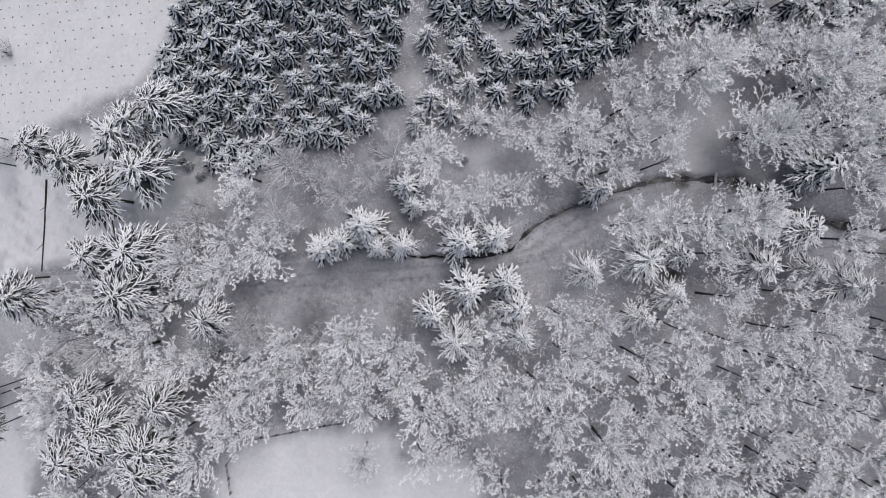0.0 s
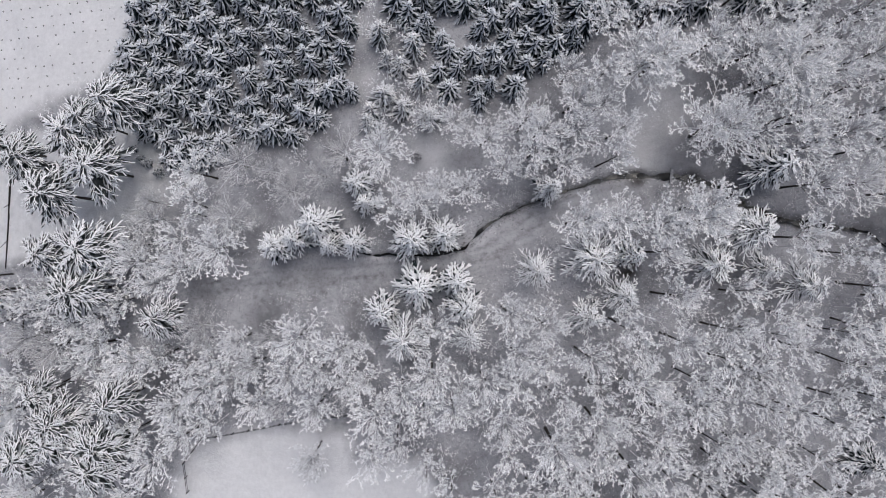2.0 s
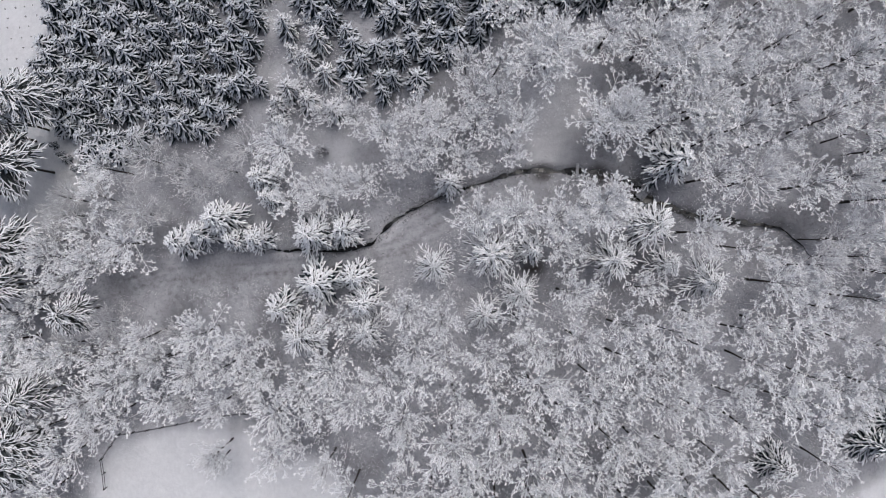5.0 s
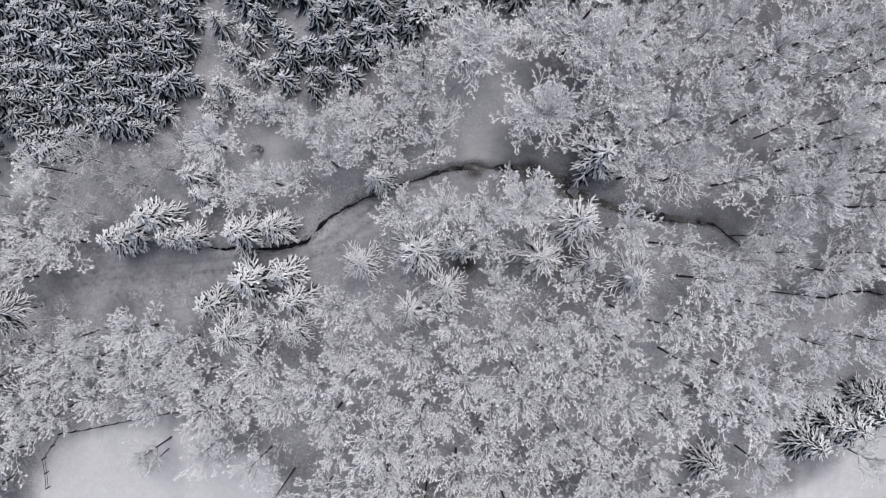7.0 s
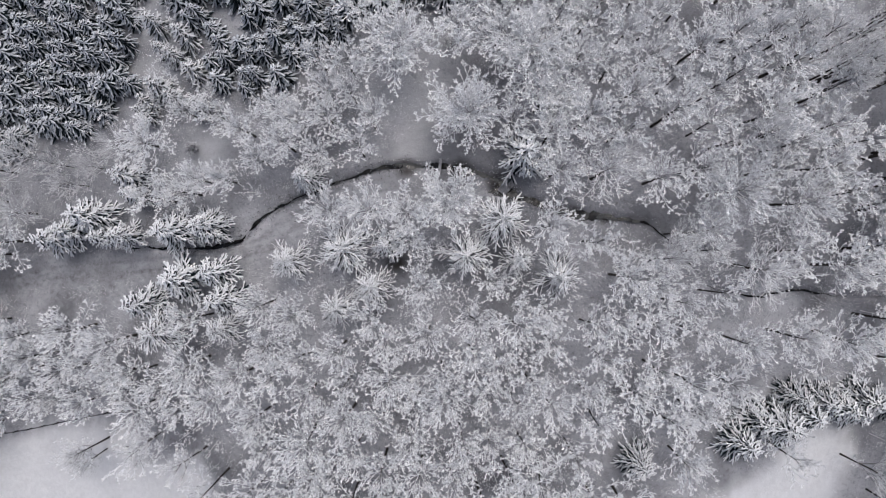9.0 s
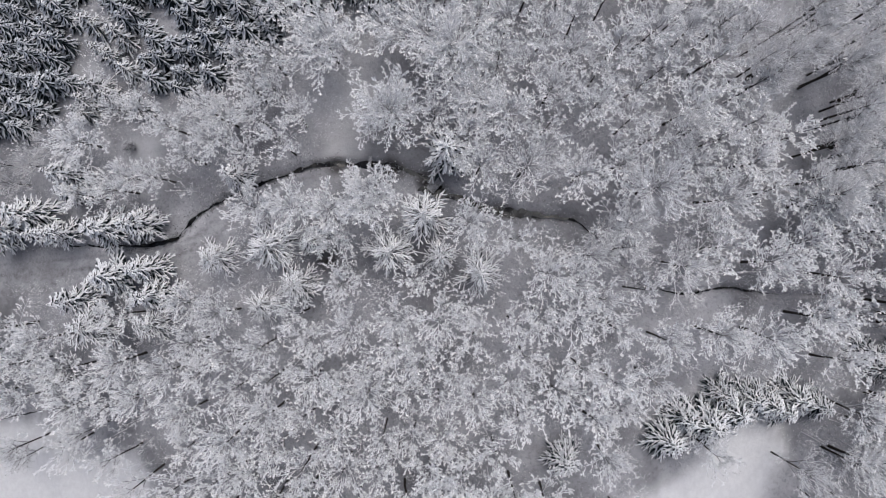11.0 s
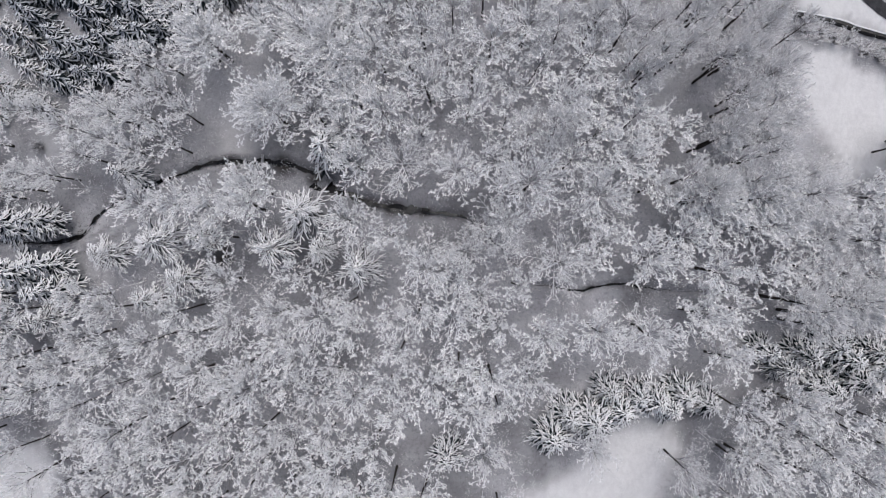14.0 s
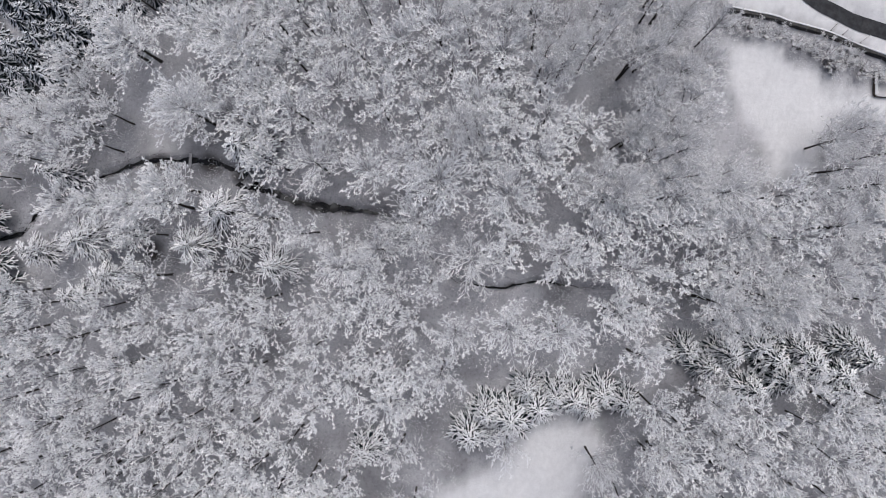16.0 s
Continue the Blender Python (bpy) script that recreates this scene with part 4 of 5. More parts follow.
MIDDLE_WOOD = [
    (20.1, -2.6, 3.4), (27.6, 2.7, 3.5), (33.3, 3.1, 3.9), (37.5, 3, 3.9), (42.3, 2.4, 3.9),
    (47, 3.3, 3.6), (49.1, 0.1, 3.2), (44.7, -3.2, 3.2), (50.6, -4, 2.9), (39, -6.7, 3.2),
    (18.9, -9, 3.3), (23.5, -10.5, 3), (19.6, -14.1, 3), (28.9, -14.4, 3.2), (35, -18.5, 3.9),
    (30.3, -22.8, 3.6), (24.9, -25.8, 4.4), (16, -18.3, 3.3), (11.8, -22.1, 3.5), (18.8, -23.2, 3.4),
    (40.3, -12.2, 3.2), (45.7, -10.8, 3), (38.3, -1.2, 2.8), (54.5, 0.9, 3.4),
]
EAST_WOOD = [
    (37.4, 22.9, 4.6), (52, 21.5, 5.8), (45.4, 13.9, 5), (54.2, 16.2, 4.1), (59.4, 13.7, 3.8),
    (64.6, 16.8, 3.5), (69.5, 14.1, 3.8), (72.3, 22, 4), (80.8, 14.2, 4.2), (84.3, 20.9, 4.2),
    (55.9, 7.5, 3.3), (49.5, 3.1, 3.8), (43, 4.7, 4.1), (77, 5, 5.1), (84.9, 3.8, 4.7),
    (88.3, 8.2, 4.1), (91.7, -4.1, 4.1), (98, 3.2, 5.5), (96.1, -2, 4), (106, -0, 4.2),
    (100.1, -5.4, 4.1),
]
FAR_EAST_WOOD = [
    (85.2, -12.7, 3.8), (91.4, -12.8, 4.1), (78.5, -13.3, 3.2), (97.8, -10.8, 4.2), (63.9, -5.3, 3.7),
    (104.2, -29.3, 4.2), (102.8, -22.4, 3.3), (110.4, -22, 3.6), (76.5, 23.9, 4), (63.9, 23.9, 3.6),
    (58.6, 20.6, 3.3), (73.1, 7.9, 3.6), (68.5, 6.6, 3.6), (74.4, 0, 3.6), (105.7, 3.6, 5.4),
    (120, -10.2, 4.2), (109.8, -22.3, 3.1), (114.9, -28, 3.6), (127.8, -23.1, 4.3), (120.1, -31.8, 4.2),
    (127.8, -30.2, 4.3), (130.8, -0.2, 4.3), (121.4, -1.7, 4.2),
]
THIN_TREES = [
    (-11.2, 7.6, 3.1), (-6.6, 9.8, 2.9), (-13.6, 10.4, 2.6), (-3.4, 12.2, 4),
    (108.6, 19.6, 3.4), (109.4, 12.6, 3.4), (111.6, 6.2, 3.8), (108.6, -0.2, 3.6), (114.6, -1.6, 3.4), (120.1, -6, 3.6), (106.4, 24.5, 3.2),
    (110.8, 24.3, 3), (127.2, 10.9, 3.4), (129.7, -1.6, 3.6), (132.7, 5.1, 3.4), (124.8, 4.2, 3.4), (117.7, -10.3, 3.8), (124.8, -10.8, 3.8),
    (-52, -18.6, 4.3), (-42.6, -18.1, 4.3), (-32.9, -16.3, 3.7), (-24.6, -14.6, 3.3), (-32.8, 5.9, 3.1), (-34.7, -0.1, 3.3), (-25.9, -2.6, 3.3),
    (-26.3, 4.1, 3.1), (-37.7, -22.1, 3.1), (-28.2, -24.1, 3.5), (-21.9, -20.3, 3.1), (-14.2, -13.4, 3.2), (-17.6, -17.6, 3.1), (-12.5, -23, 3.5), (-2.8, -20.9, 3.5), (-7.8, -31.5, 2.8),
    (-20.6, 3.7, 5), (-19.2, 11.5, 4.8), (-33.8, 3.7, 4.8), (-50.6, -16.3, 5.5), (-25.7, -12.7, 3.9),
    (-56.4, -15.3, 4.7), (-76.6, -25.3, 4.3), (-77.9, -28.7, 4.3), (-79.1, -22.5, 4.3), (61.4, 7.1, 4.9),
    (80.5, -4.1, 5.2), (69.3, -3.4, 3.9), (95.7, -29.7, 3.5), (74.1, -2.3, 3.2), (71.4, 0, 2.6),
    (113.1, 4.4, 5.6), (126.9, -6.8, 5), (103.1, -29.3, 4.1), (129.5, 12.5, 4.4), (128, 7.4, 4.4),
]
LEANING_TREES = [
    (99.9, 19.5, 2.6, 12), (103.1, 16.5, 2.6, 12), (100.4, 10.6, 2.6, 12), (100.7, 11.1, 2.6, 12), (102.5, 14.2, 2.6, 12), (101.4, 21.5, 2.6, 12), (102.2, 20.7, 2.6, 12), (91.4, 18.7, 2.6, 12), (92.2, 20.6, 2.6, 12), (106.0, 18.0, 2.6, 12), (104.5, 10.1, 2.6, 12),
    (109.8, -9.3, 4, 11), (111.8, -12.4, 3.6, 11), (115.9, -6.4, 3.8, 11), (120.4, -10.9, 3.4, 11), (94.5, 20.4, 3.2), (98.6, 26.7, 3.2), (104.4, 27, 3.2),
    (100.2, 19.8, 3.2), (96.8, 5.9, 3.2), (98, 3.6, 3.2), (105.1, 8.4, 3.2), (106.8, 12.3, 3.2),
    (84.8, 24.4, 2.6), (80.5, 23.1, 2.6), (91.5, 23.5, 2.6), (92.5, 20.5, 2.8), (102.6, 22.2, 2.6), (103.2, 21.2, 2.4), (105, 17.9, 2.8), (101.1, 10.9, 3),
    (105, 10.4, 3), (103.7, 29.5, 2.6), (107.1, 25.7, 2.6), (106.1, 24.4, 2.4), (98.4, 27.2, 2.6), (96.1, 26.4, 2.6), (99.7, 28.8, 2.6), (96.9, 22.1, 2.6),
    (89.2, 19.6, 2.6), (80.3, 11.5, 2.8), (81.6, 11.7, 2.4), (98.7, 4.3, 2.8), (103.4, 5.7, 2.8),
    (96.1, 24, 3.4), (102.4, 15, 3.2),
    (104.5, 11.4, 3.3), (102.3, 7.6, 3.7), (99.1, 10.2, 2.6), (106.7, 6.1, 3.7), (110.4, 3.8, 4),
    (88.5, 23.4, 2.9), (130.4, 11.7, 3.2), (132, 5.4, 4.2),
    (118.6, -9.2, 4.1), (112, -11.2, 3.7), (126.9, -0.3, 3.5), (134.9, 9.7, 3.6),
]
UNDERWOOD = [
    (63.6, 12.1, 2.6), (112, -1.1, 3.3), (86.5, 38.1, 3), (68.3, -16.5, 3.1), (59.5, 36.6, 3.4),
    (61.3, -14.8, 2.9), (73.2, 34.9, 3.1), (71.5, 28, 2.9), (117.4, -38.6, 2.8), (60, -11.2, 2.6),
    (132.8, -10.1, 3.6), (55.3, -33.9, 3.2), (-61, -30.4, 3.4), (121.1, -27.2, 2.4), (113, -32.3, 3.5),
    (78.1, 30.6, 3.7), (42.1, 42.6, 3), (81.8, 40.9, 2.9), (59.6, -19.5, 2.7), (87.9, 32.4, 3),
    (90.6, 41.5, 3.1), (59.7, 41.1, 3), (51.2, -32.5, 2.8), (-51.5, -11.3, 2.7), (-28.5, 0.7, 3.4),
    (-61.4, -24.6, 3.4), (20.5, -40.7, 3.7), (-36.2, -38.4, 3.3), (-38.1, -8.7, 2.8), (39.3, -29.5, 3.3),
    (73, -21.8, 2.5), (139, -25.5, 3.6),
]
UNDERWOOD_b = [
    (30.7, -33.2, 3.5), (61.6, 28.7, 2.8), (-45.9, -12.5, 3), (65.3, 39, 3.2),     (23.5, -36.2, 2.6), (50.8, -11.3, 3.5), (105.8, -42.1, 2.6), (34.9, 43.2, 3.5), (141.7, -39.9, 2.6),
    (25, -20.1, 2.5), (52.8, -18.4, 2.6), (45.8, -28, 2.6), (80.2, 44.3, 3.2), (141.9, -36, 2.7),
    (17.5, -33.6, 2.9), (143.4, -18.3, 2.6), (128.3, -36.2, 2.6), (72.2, -18.1, 3.7), (66.5, -36.9, 3),
    (-44.4, -40.5, 2.9), (47.9, -25.2, 2.8), (67, -11.8, 3.4), (19, -27.4, 2.7), (55.5, -21.4, 3.3),
    (30, -38.1, 3.4), (116.8, 0.1, 3.3), (47.8, 31.9, 3.1), (133.8, -32.7, 3.6),     (68, 34.8, 2.7), (65.1, -19.8, 3.3),
]
UNDERWOOD_c = [
    (145.9, -28.2, 2.9), (145.9, -32.3, 3), (63.1, -40.5, 2.8), (42.3, -20.5, 3.5), (55.5, -13.1, 3),
    (110.6, -5.8, 2.9), (3.9, 4.8, 3), (44.2, 39.5, 2.8), (49.6, 42.3, 2.8), (60.1, -31.7, 3.5),
    (137.4, -5.1, 2.8), (101.4, -16.7, 3.5), (39.7, -39.1, 3.4), (57.5, 29.7, 3),     (142.9, 3.9, 3.5), (73.9, 40.5, 3.5), (86.4, 43.1, 2.5), (131.5, -38.8, 3), (8.6, -29.9, 2.8),
    (124.8, -35.9, 2.9), (70.7, -41, 3), (34.9, -40.2, 2.7), (98.2, -42.9, 3.5), (138.3, -31.6, 3.4),
    (0.8, -18.6, 2.7), (73.2, -12.1, 2.7), (80.6, 26.6, 3.1), (43.6, -36.2, 2.7), (71, 44.5, 3.4),
    (123.5, -19.6, 3.3), (68.5, 41.3, 2.9),
]
UNDERWOOD_d = [
    (85.9, -2.3, 3.7), (82.6, 32.5, 3.8), (-15.8, -17.3, 2.6), (74.5, 16.9, 2.8), (54.1, -42, 2.9),
    (54.6, 40.5, 3.4), (64.2, -33, 3.4), (75.3, -7.3, 2.5), (103.4, -10.6, 2.8), (50.9, -38.3, 3.6),
    (122.6, 2.7, 3), (141.2, -3.7, 3.6), (76.6, 37.3, 2.8), (47.8, -19.9, 2.9), (54.6, -29.8, 3.7),
    (50.5, 35.4, 2.6), (127.4, -42, 2.6), (34.9, -13.7, 2.8), (-59.8, -8, 3.3), (73.2, -34.9, 2.5),
    (-49.4, -41.8, 3.1), (84.7, -27.2, 2.8), (118.7, 3.6, 3.2), (103.7, -35.1, 2.5), (69.7, -23.5, 3.6),
    (106, -6.2, 3.1), (51.5, 28.8, 3.1), (136.8, -1.4, 3.2), (113.7, -41, 3.4), (42.4, 32.8, 3.2),
    (-19.2, -19.8, 2.8), (55.3, 33.6, 3.5),
]
UNDERWOOD_e = [
    (89, 44.9, 2.7), (75.3, 44.3, 2.9), (136.3, -38.7, 3.5), (34.6, -28.7, 3.5), (41.9, -16.9, 2.5),
    (-49.6, -6.9, 3.5), (7.9, -23, 2.5), (29.8, 40.8, 2.6), (-24.2, -25.8, 2.6), (13.8, -39.2, 2.6),
    (117.9, -23.6, 3.6), (139.8, -14.1, 2.5), (120, -41, 2.8), (-58.1, -27.2, 3.4),     (46.8, 36.4, 2.8), (25.4, -30.4, 2.9), (45.2, -42.9, 3.2), (37.4, -25.9, 2.9), (89.6, 17.5, 3.6),
    (60.1, -36.1, 2.7), (-40, -21.3, 2.9), (110.3, -37.2, 2.9), (37.3, 29.6, 3), (63.4, -10.1, 2.9),
    (-60.8, -12.2, 2.7), (12.1, -32.6, 3.2), (71.7, -27.9, 2.9), (102.7, -38.3, 2.8), (61.2, -23.1, 3.3),
    (49.1, -16.3, 3), (-56.9, -22, 3.4),
]
UNDERWOOD_f = [
    (124.3, -25.8, 2.9), (-35.8, -28.7, 3), (36.9, -35.7, 3.1), (134.9, -27.1, 3.4), (26.5, -41.4, 3.3),
    (145.2, -10.2, 3.4), (77.7, 19.2, 3.1), (145.6, -22.4, 3.3), (-50.4, -22.4, 2.5), (31.7, 29.2, 2.8),
    (67, 21.2, 2.9), (146, -36.2, 2.9), (97.5, -37.5, 2.4), (-31.3, -16.9, 2.5), (139.6, -42.9, 3.2),
    (67.7, 25.5, 2.5), (60.1, -0.9, 2.7), (145.9, -2.9, 3.4), (88.5, 28.2, 3.7), (84.4, 10.9, 2.9),
    (66.4, 29.9, 2.8), (-37.2, -42.9, 3.2), (22.3, -33, 2.8), (49.7, -29.3, 3), (82.2, 7.8, 3.1),
    (-26.1, 5.5, 2.9), (140.9, 0.2, 2.8), (63.5, 44.1, 3.2), (-25.5, -17.2, 2.6), (70.1, 18.3, 2.5),
    (-54.5, -38.9, 2.8), (30.1, 21.4, 2.7),
]
UNDERWOOD_g = [
    (33.4, -10.3, 2.9), (138.6, 3.8, 3.3), (58.5, -42.7, 3.3), (92.3, 4.7, 2.8),     (41.3, 37.8, 2.8), (101.6, 43.6, 3.3), (76.9, -18, 3), (82.3, 37, 3.1), (90.1, 35.8, 3.1),
    (94.5, 11.8, 3.6), (50.7, 39.1, 2.7), (111.4, -26.3, 2.6), (143.7, -14, 2.5), (59.8, 32.2, 2.6),
    (74.2, 12.9, 2.7), (139.8, -9.8, 3.2), (-46, -33.3, 2.8), (37.3, 39.5, 3.6), (-21.8, -17, 2.5),
    (63.8, 35, 3.7), (20.9, -18.1, 3.3), (-7, -18.2, 2.5), (131.3, -25.9, 2.5),     (-45.8, -19.2, 2.6), (109, -32.3, 2.5), (48.1, -6.3, 2.5), (56.3, -37.9, 3.1), (70.5, 31.9, 3),
    (0.2, -29.1, 3.1), (50.6, 13.7, 2.9),
]
UNDERWOOD_h = [
    (44.1, -24.9, 2.5), (54.9, -9.2, 2.5), (-55.3, -9.1, 3), (38.4, -21.8, 2.9), (31.5, 10.5, 2.6),
    (46.4, -32.8, 3.5), (46.5, -39.3, 2.5), (57.9, -26.8, 2.8), (24.6, -15.8, 2.8), (66.8, -40.2, 2.5),
    (103.1, 27.3, 3.1), (114.5, -5.1, 3.4), (54.9, 11.4, 3.3), (41.1, -42.8, 2.5), (99.5, -34.6, 2.6),
    (131.6, -5.1, 2.9), (-24.2, 10, 3.4), (135.6, -23.3, 2.7), (97.9, 38.4, 3.6),
    (31.7, -42.1, 3.3), (50.1, -42.2, 2.5), (142, -29.7, 3.2), (27.2, 18.1, 3), (34.2, -23.9, 2.4),
    (19, -36.9, 2.4), (133.1, -42.3, 2.6), (-41.6, -24.4, 2.4), (142.8, -25.2, 2.5), (104.7, 35.8, 3.2),
    (77.3, 11.3, 2.6), (45.4, 43.7, 2.5),
]
UNDERWOOD_i = [
    (51.8, -26.1, 3), (70.8, -8.5, 2.7), (40.6, -34, 2.9), (42.8, -30.5, 2.4), (56.7, 44.2, 3.2),
    (85.2, 25.9, 2.6), (101.4, -0.9, 2.7), (50.9, -20.9, 2.4), (9.6, -11, 2.9), (-57.9, -42.9, 3.4),
    (141, -21.7, 3.4), (62.7, 20.1, 2.5), (125.5, -39.4, 2.5), (106.6, -37.1, 2.6),
    (31.5, -26.5, 2.6), (70.6, -37, 2.8), (59.5, 25.8, 2.7), (109, -40.7, 2.7), (4.2, -26.6, 2.4),
    (30.1, -18.5, 2.6), (45.5, -14.7, 3.4), (114.3, -36.8, 3), (92.5, 32.4, 3.7), (67.4, -7, 2.6),
    (106.8, -25.3, 2.7), (145.7, -42.8, 3.4), (89.7, 12.8, 3.7), (28.8, -29.9, 2.5), (34.7, -32.8, 2.8),
    (37.4, -42.9, 3), (106.8, 15.3, 3.4),
]
UNDERWOOD_j = [
    (85.5, 15.6, 3.1), (-40, -40.4, 2.5), (52.8, 44.7, 2.7), (121.6, -6.1, 2.6),
]
SHRUBS = [
    (116.2, 27.5, 2), (118.7, 27.2, 2), (120.8, 26.4, 1.9), (123.3, 26.4, 2), (125.6, 25.1, 2),
    (128.5, 25.7, 1.9), (131.4, 22.4, 2.2), (136.1, 22.2, 2.1), (138.9, 21.5, 2.1), (133.4, 24.6, 1.9),
    (130.7, 23.8, 2.7), (134.3, 23.3, 2.1), (128.1, 24.5, 1.7), (42.9, 25.1, 1.2), (6.4, 12.6, 1.4),
    (-73, 34.8, 2.4), (-71.9, 16.6, 2.6), (-67, 18.3, 2),
]
PLANTATION = [
    [(-35.6, 46.1), (-14.5, 43.5), (-1.2, 39.6), (-1.6, 31.6), (-2.8, 29.3), (-3.6, 25.4), (-2.4, 21.7), (-3.6, 18.9), (-7.8, 17.1), (-14.6, 14.3), (-19.5, 15.2), (-25.0, 11.0), (-31.8, 11.7), (-38.7, 21.7), (-42.2, 28.7), (-38.6, 33.3)],
    [(2.0, 41.7), (39.4, 39.3), (40.2, 31.8), (31.4, 29.8), (30.3, 25.7), (24.8, 22.8), (22.6, 20.6), (12.8, 19.0), (9.0, 22.3), (9.8, 28.5), (5.1, 29.6), (2.0, 33.0)],
]
OPEN_GROUND = [(9.2, 12.7, 4.4), (14.6, 11.4, 3.6), (39.5, 17.9, 4.8), (40.6, 21.7, 3.1), (32, 24.2, 1.9), (10.8, 29.8, 3.2), (-29.5, 9.2, 2.6), (-14.8, 3.7, 3.4), (-36.4, 11.2, 3.6),
(-44.7, 6.9, 4.6), (-11.4, -8.1, 5.9), (-22.1, -8.3, 3.5), (-2.9, -7.9, 4.1), (16.2, -1.7, 3.6), (20.7, 2.6, 3.5), (26.8, 4.9, 3.1), (34.3, 7.2, 2.3), (8.4, -2.9, 3.2),
(-6.2, 5.3, 3.7), (4.4, 8.4, 2.4), (-1.2, 23.2, 2), (-2.5, 18.4, 2.1), (22.7, -4, 1.9), (14, -6.4, 1.5), (45.7, 24.3, 2.3), (63.1, 26, 1.8), (39.2, 16.8, 4.4),
(37.7, 13.1, 3), (26.5, 6.6, 3), (13.6, -27.5, 3.5), (35.1, 16.3, 3.8), (40.9, 28.1, 2.2), (92.4, -1, 3.7), (78.8, -9.8, 3.1), (84, -9.1, 3.1), (90, -8.8, 2.9),
(94.6, -8.8, 2.2), (57, 2.6, 2.3), (63.5, 2.2, 2.5), (68.9, -31.1, 2.9), (52.6, 1.5, 2.2), (50.3, 5.6, 1.5), (78.7, -30.1, 4.4), (96.1, -26.9, 3.3), (115.7, 22.7, 3),
(120.6, 19.1, 3.1), (123.9, 15.4, 3.1), (132.5, 17.3, 3.1), (110.2, -21.9, 1.9),]
PLANTATION_GAPS = [(-8, 31.6, 1.7), (13.3, 30.2, 1.8), (-8, 36.7, 1), (34.9, 29.3, 1.1),]

def room(places):
    """The places that leave the conifers' crowns free."""
    return [p for p in places if all(math.hypot(p[0] - x, p[1] - y) > 0.7 * r + 0.9 for x, y, r, _ in TALL_SPRUCES + OPEN_SPRUCES)]


settle(tall_spruces, TALL_SPRUCES, "spruces by the track", 2.75, 13.5, rng, 10.5)
settle(larches, OPEN_SPRUCES, "larches among the wood", 3.0, 13.0, rng, 10.0)
settle(edge_spruces, EDGE_SPRUCES, "spruces at the field's edge", 3.0, 12.0, rng, 10.5)
settle(young_spruces, [(x, y, r * 0.8, *h) for x, y, r, *h in DARK_SPRUCES], "young spruces of the plantation", 2.1, 6.6, rng, 5.5)
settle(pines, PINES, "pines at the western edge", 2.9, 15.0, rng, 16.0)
for wood, rise in ((BESIDE_PLANTATION, 8.6), (WEST_WOOD, 9.3), (MIDDLE_WOOD, 10.0), (EAST_WOOD, 10.4), (FAR_EAST_WOOD, 10.0)):
    wood = room(wood)
    settle(great_trees, [p for p in wood if p[2] >= 4.7], "frosted trees of the wood", 5.2, 13.0, rng, rise * 1.08)
    settle(trees, [p for p in wood if p[2] < 4.7], "frosted trees of the wood", 3.42, 12.5, rng, rise)
settle(frosted_spruces, GAP_SPRUCES, "frosted spruces in the plantation gap", 2.2, 6.5, rng, 6.2)
settle(grey_trees, [p for p in THIN_TREES if p[0] < 0], "sparsely frosted trees in the west", 4.4, 12.0, rng, 7.5)
settle(thin_trees, [p for p in THIN_TREES if p[0] > 0], "thinly frosted trees", 4.2, 12.0, rng, 10.0)
settle(leaning_trees, LEANING_TREES, "tall bare-stemmed trees of the eastern wood", 4.0, 14.0, rng, 12.5)
settle(slender_trees, room(UNDERWOOD + UNDERWOOD_b + UNDERWOOD_c + UNDERWOOD_d + UNDERWOOD_e + UNDERWOOD_f + UNDERWOOD_g + UNDERWOOD_h + UNDERWOOD_i + UNDERWOOD_j),
       "slender trees of the dense wood", 2.36, 12.0, rng, 9.3, 0.14)
settle(shrubs, [(x, y, r, r) for x, y, r in SHRUBS], "pale shrubs", 1.2, 1.2, rng, 1.2)
settle(dark_shrubs, [(x, y, r, r) for x, y, r in DARK_SHRUBS], "bramble bushes", 1.2, 1.2, rng, 1.0)

for ring in PLANTATION:
    xs, ys = [p[0] for p in ring], [p[1] for p in ring]
    gx, gy = np.meshgrid(np.arange(min(xs), max(xs), 2.8), np.arange(min(ys), max(ys), 2.45))
    gx = gx + 1.4 * (np.arange(len(gx)) % 2)[:, None]
    gx, gy = (gx + np.random.uniform(-0.9, 0.9, gx.shape)).ravel(), (gy + 0.5 * wave(gx, gy, 9.0, 41) + np.random.uniform(-0.85, 0.85, gy.shape)).ravel()
    keep = inside(gx, gy, ring)
    for a, b, r in PLANTATION_GAPS:
        keep &= np.hypot(gx - a, gy - b) > r
    settle(young_spruces, [(x, y, (2.4 + 0.4 * (x < -22)) * rng.uniform(0.75, 1.2)) for x, y in zip(gx[keep], gy[keep])],
           "young spruces of the plantation", 2.15, 6.6, rng, 5.3, 0.2)

for kinds in (great_trees, trees, thin_trees, grey_trees, leaning_trees, slender_trees, tall_spruces, larches, edge_spruces, young_spruces, pines, shrubs, dark_shrubs, frosted_spruces):
    clear(kinds)


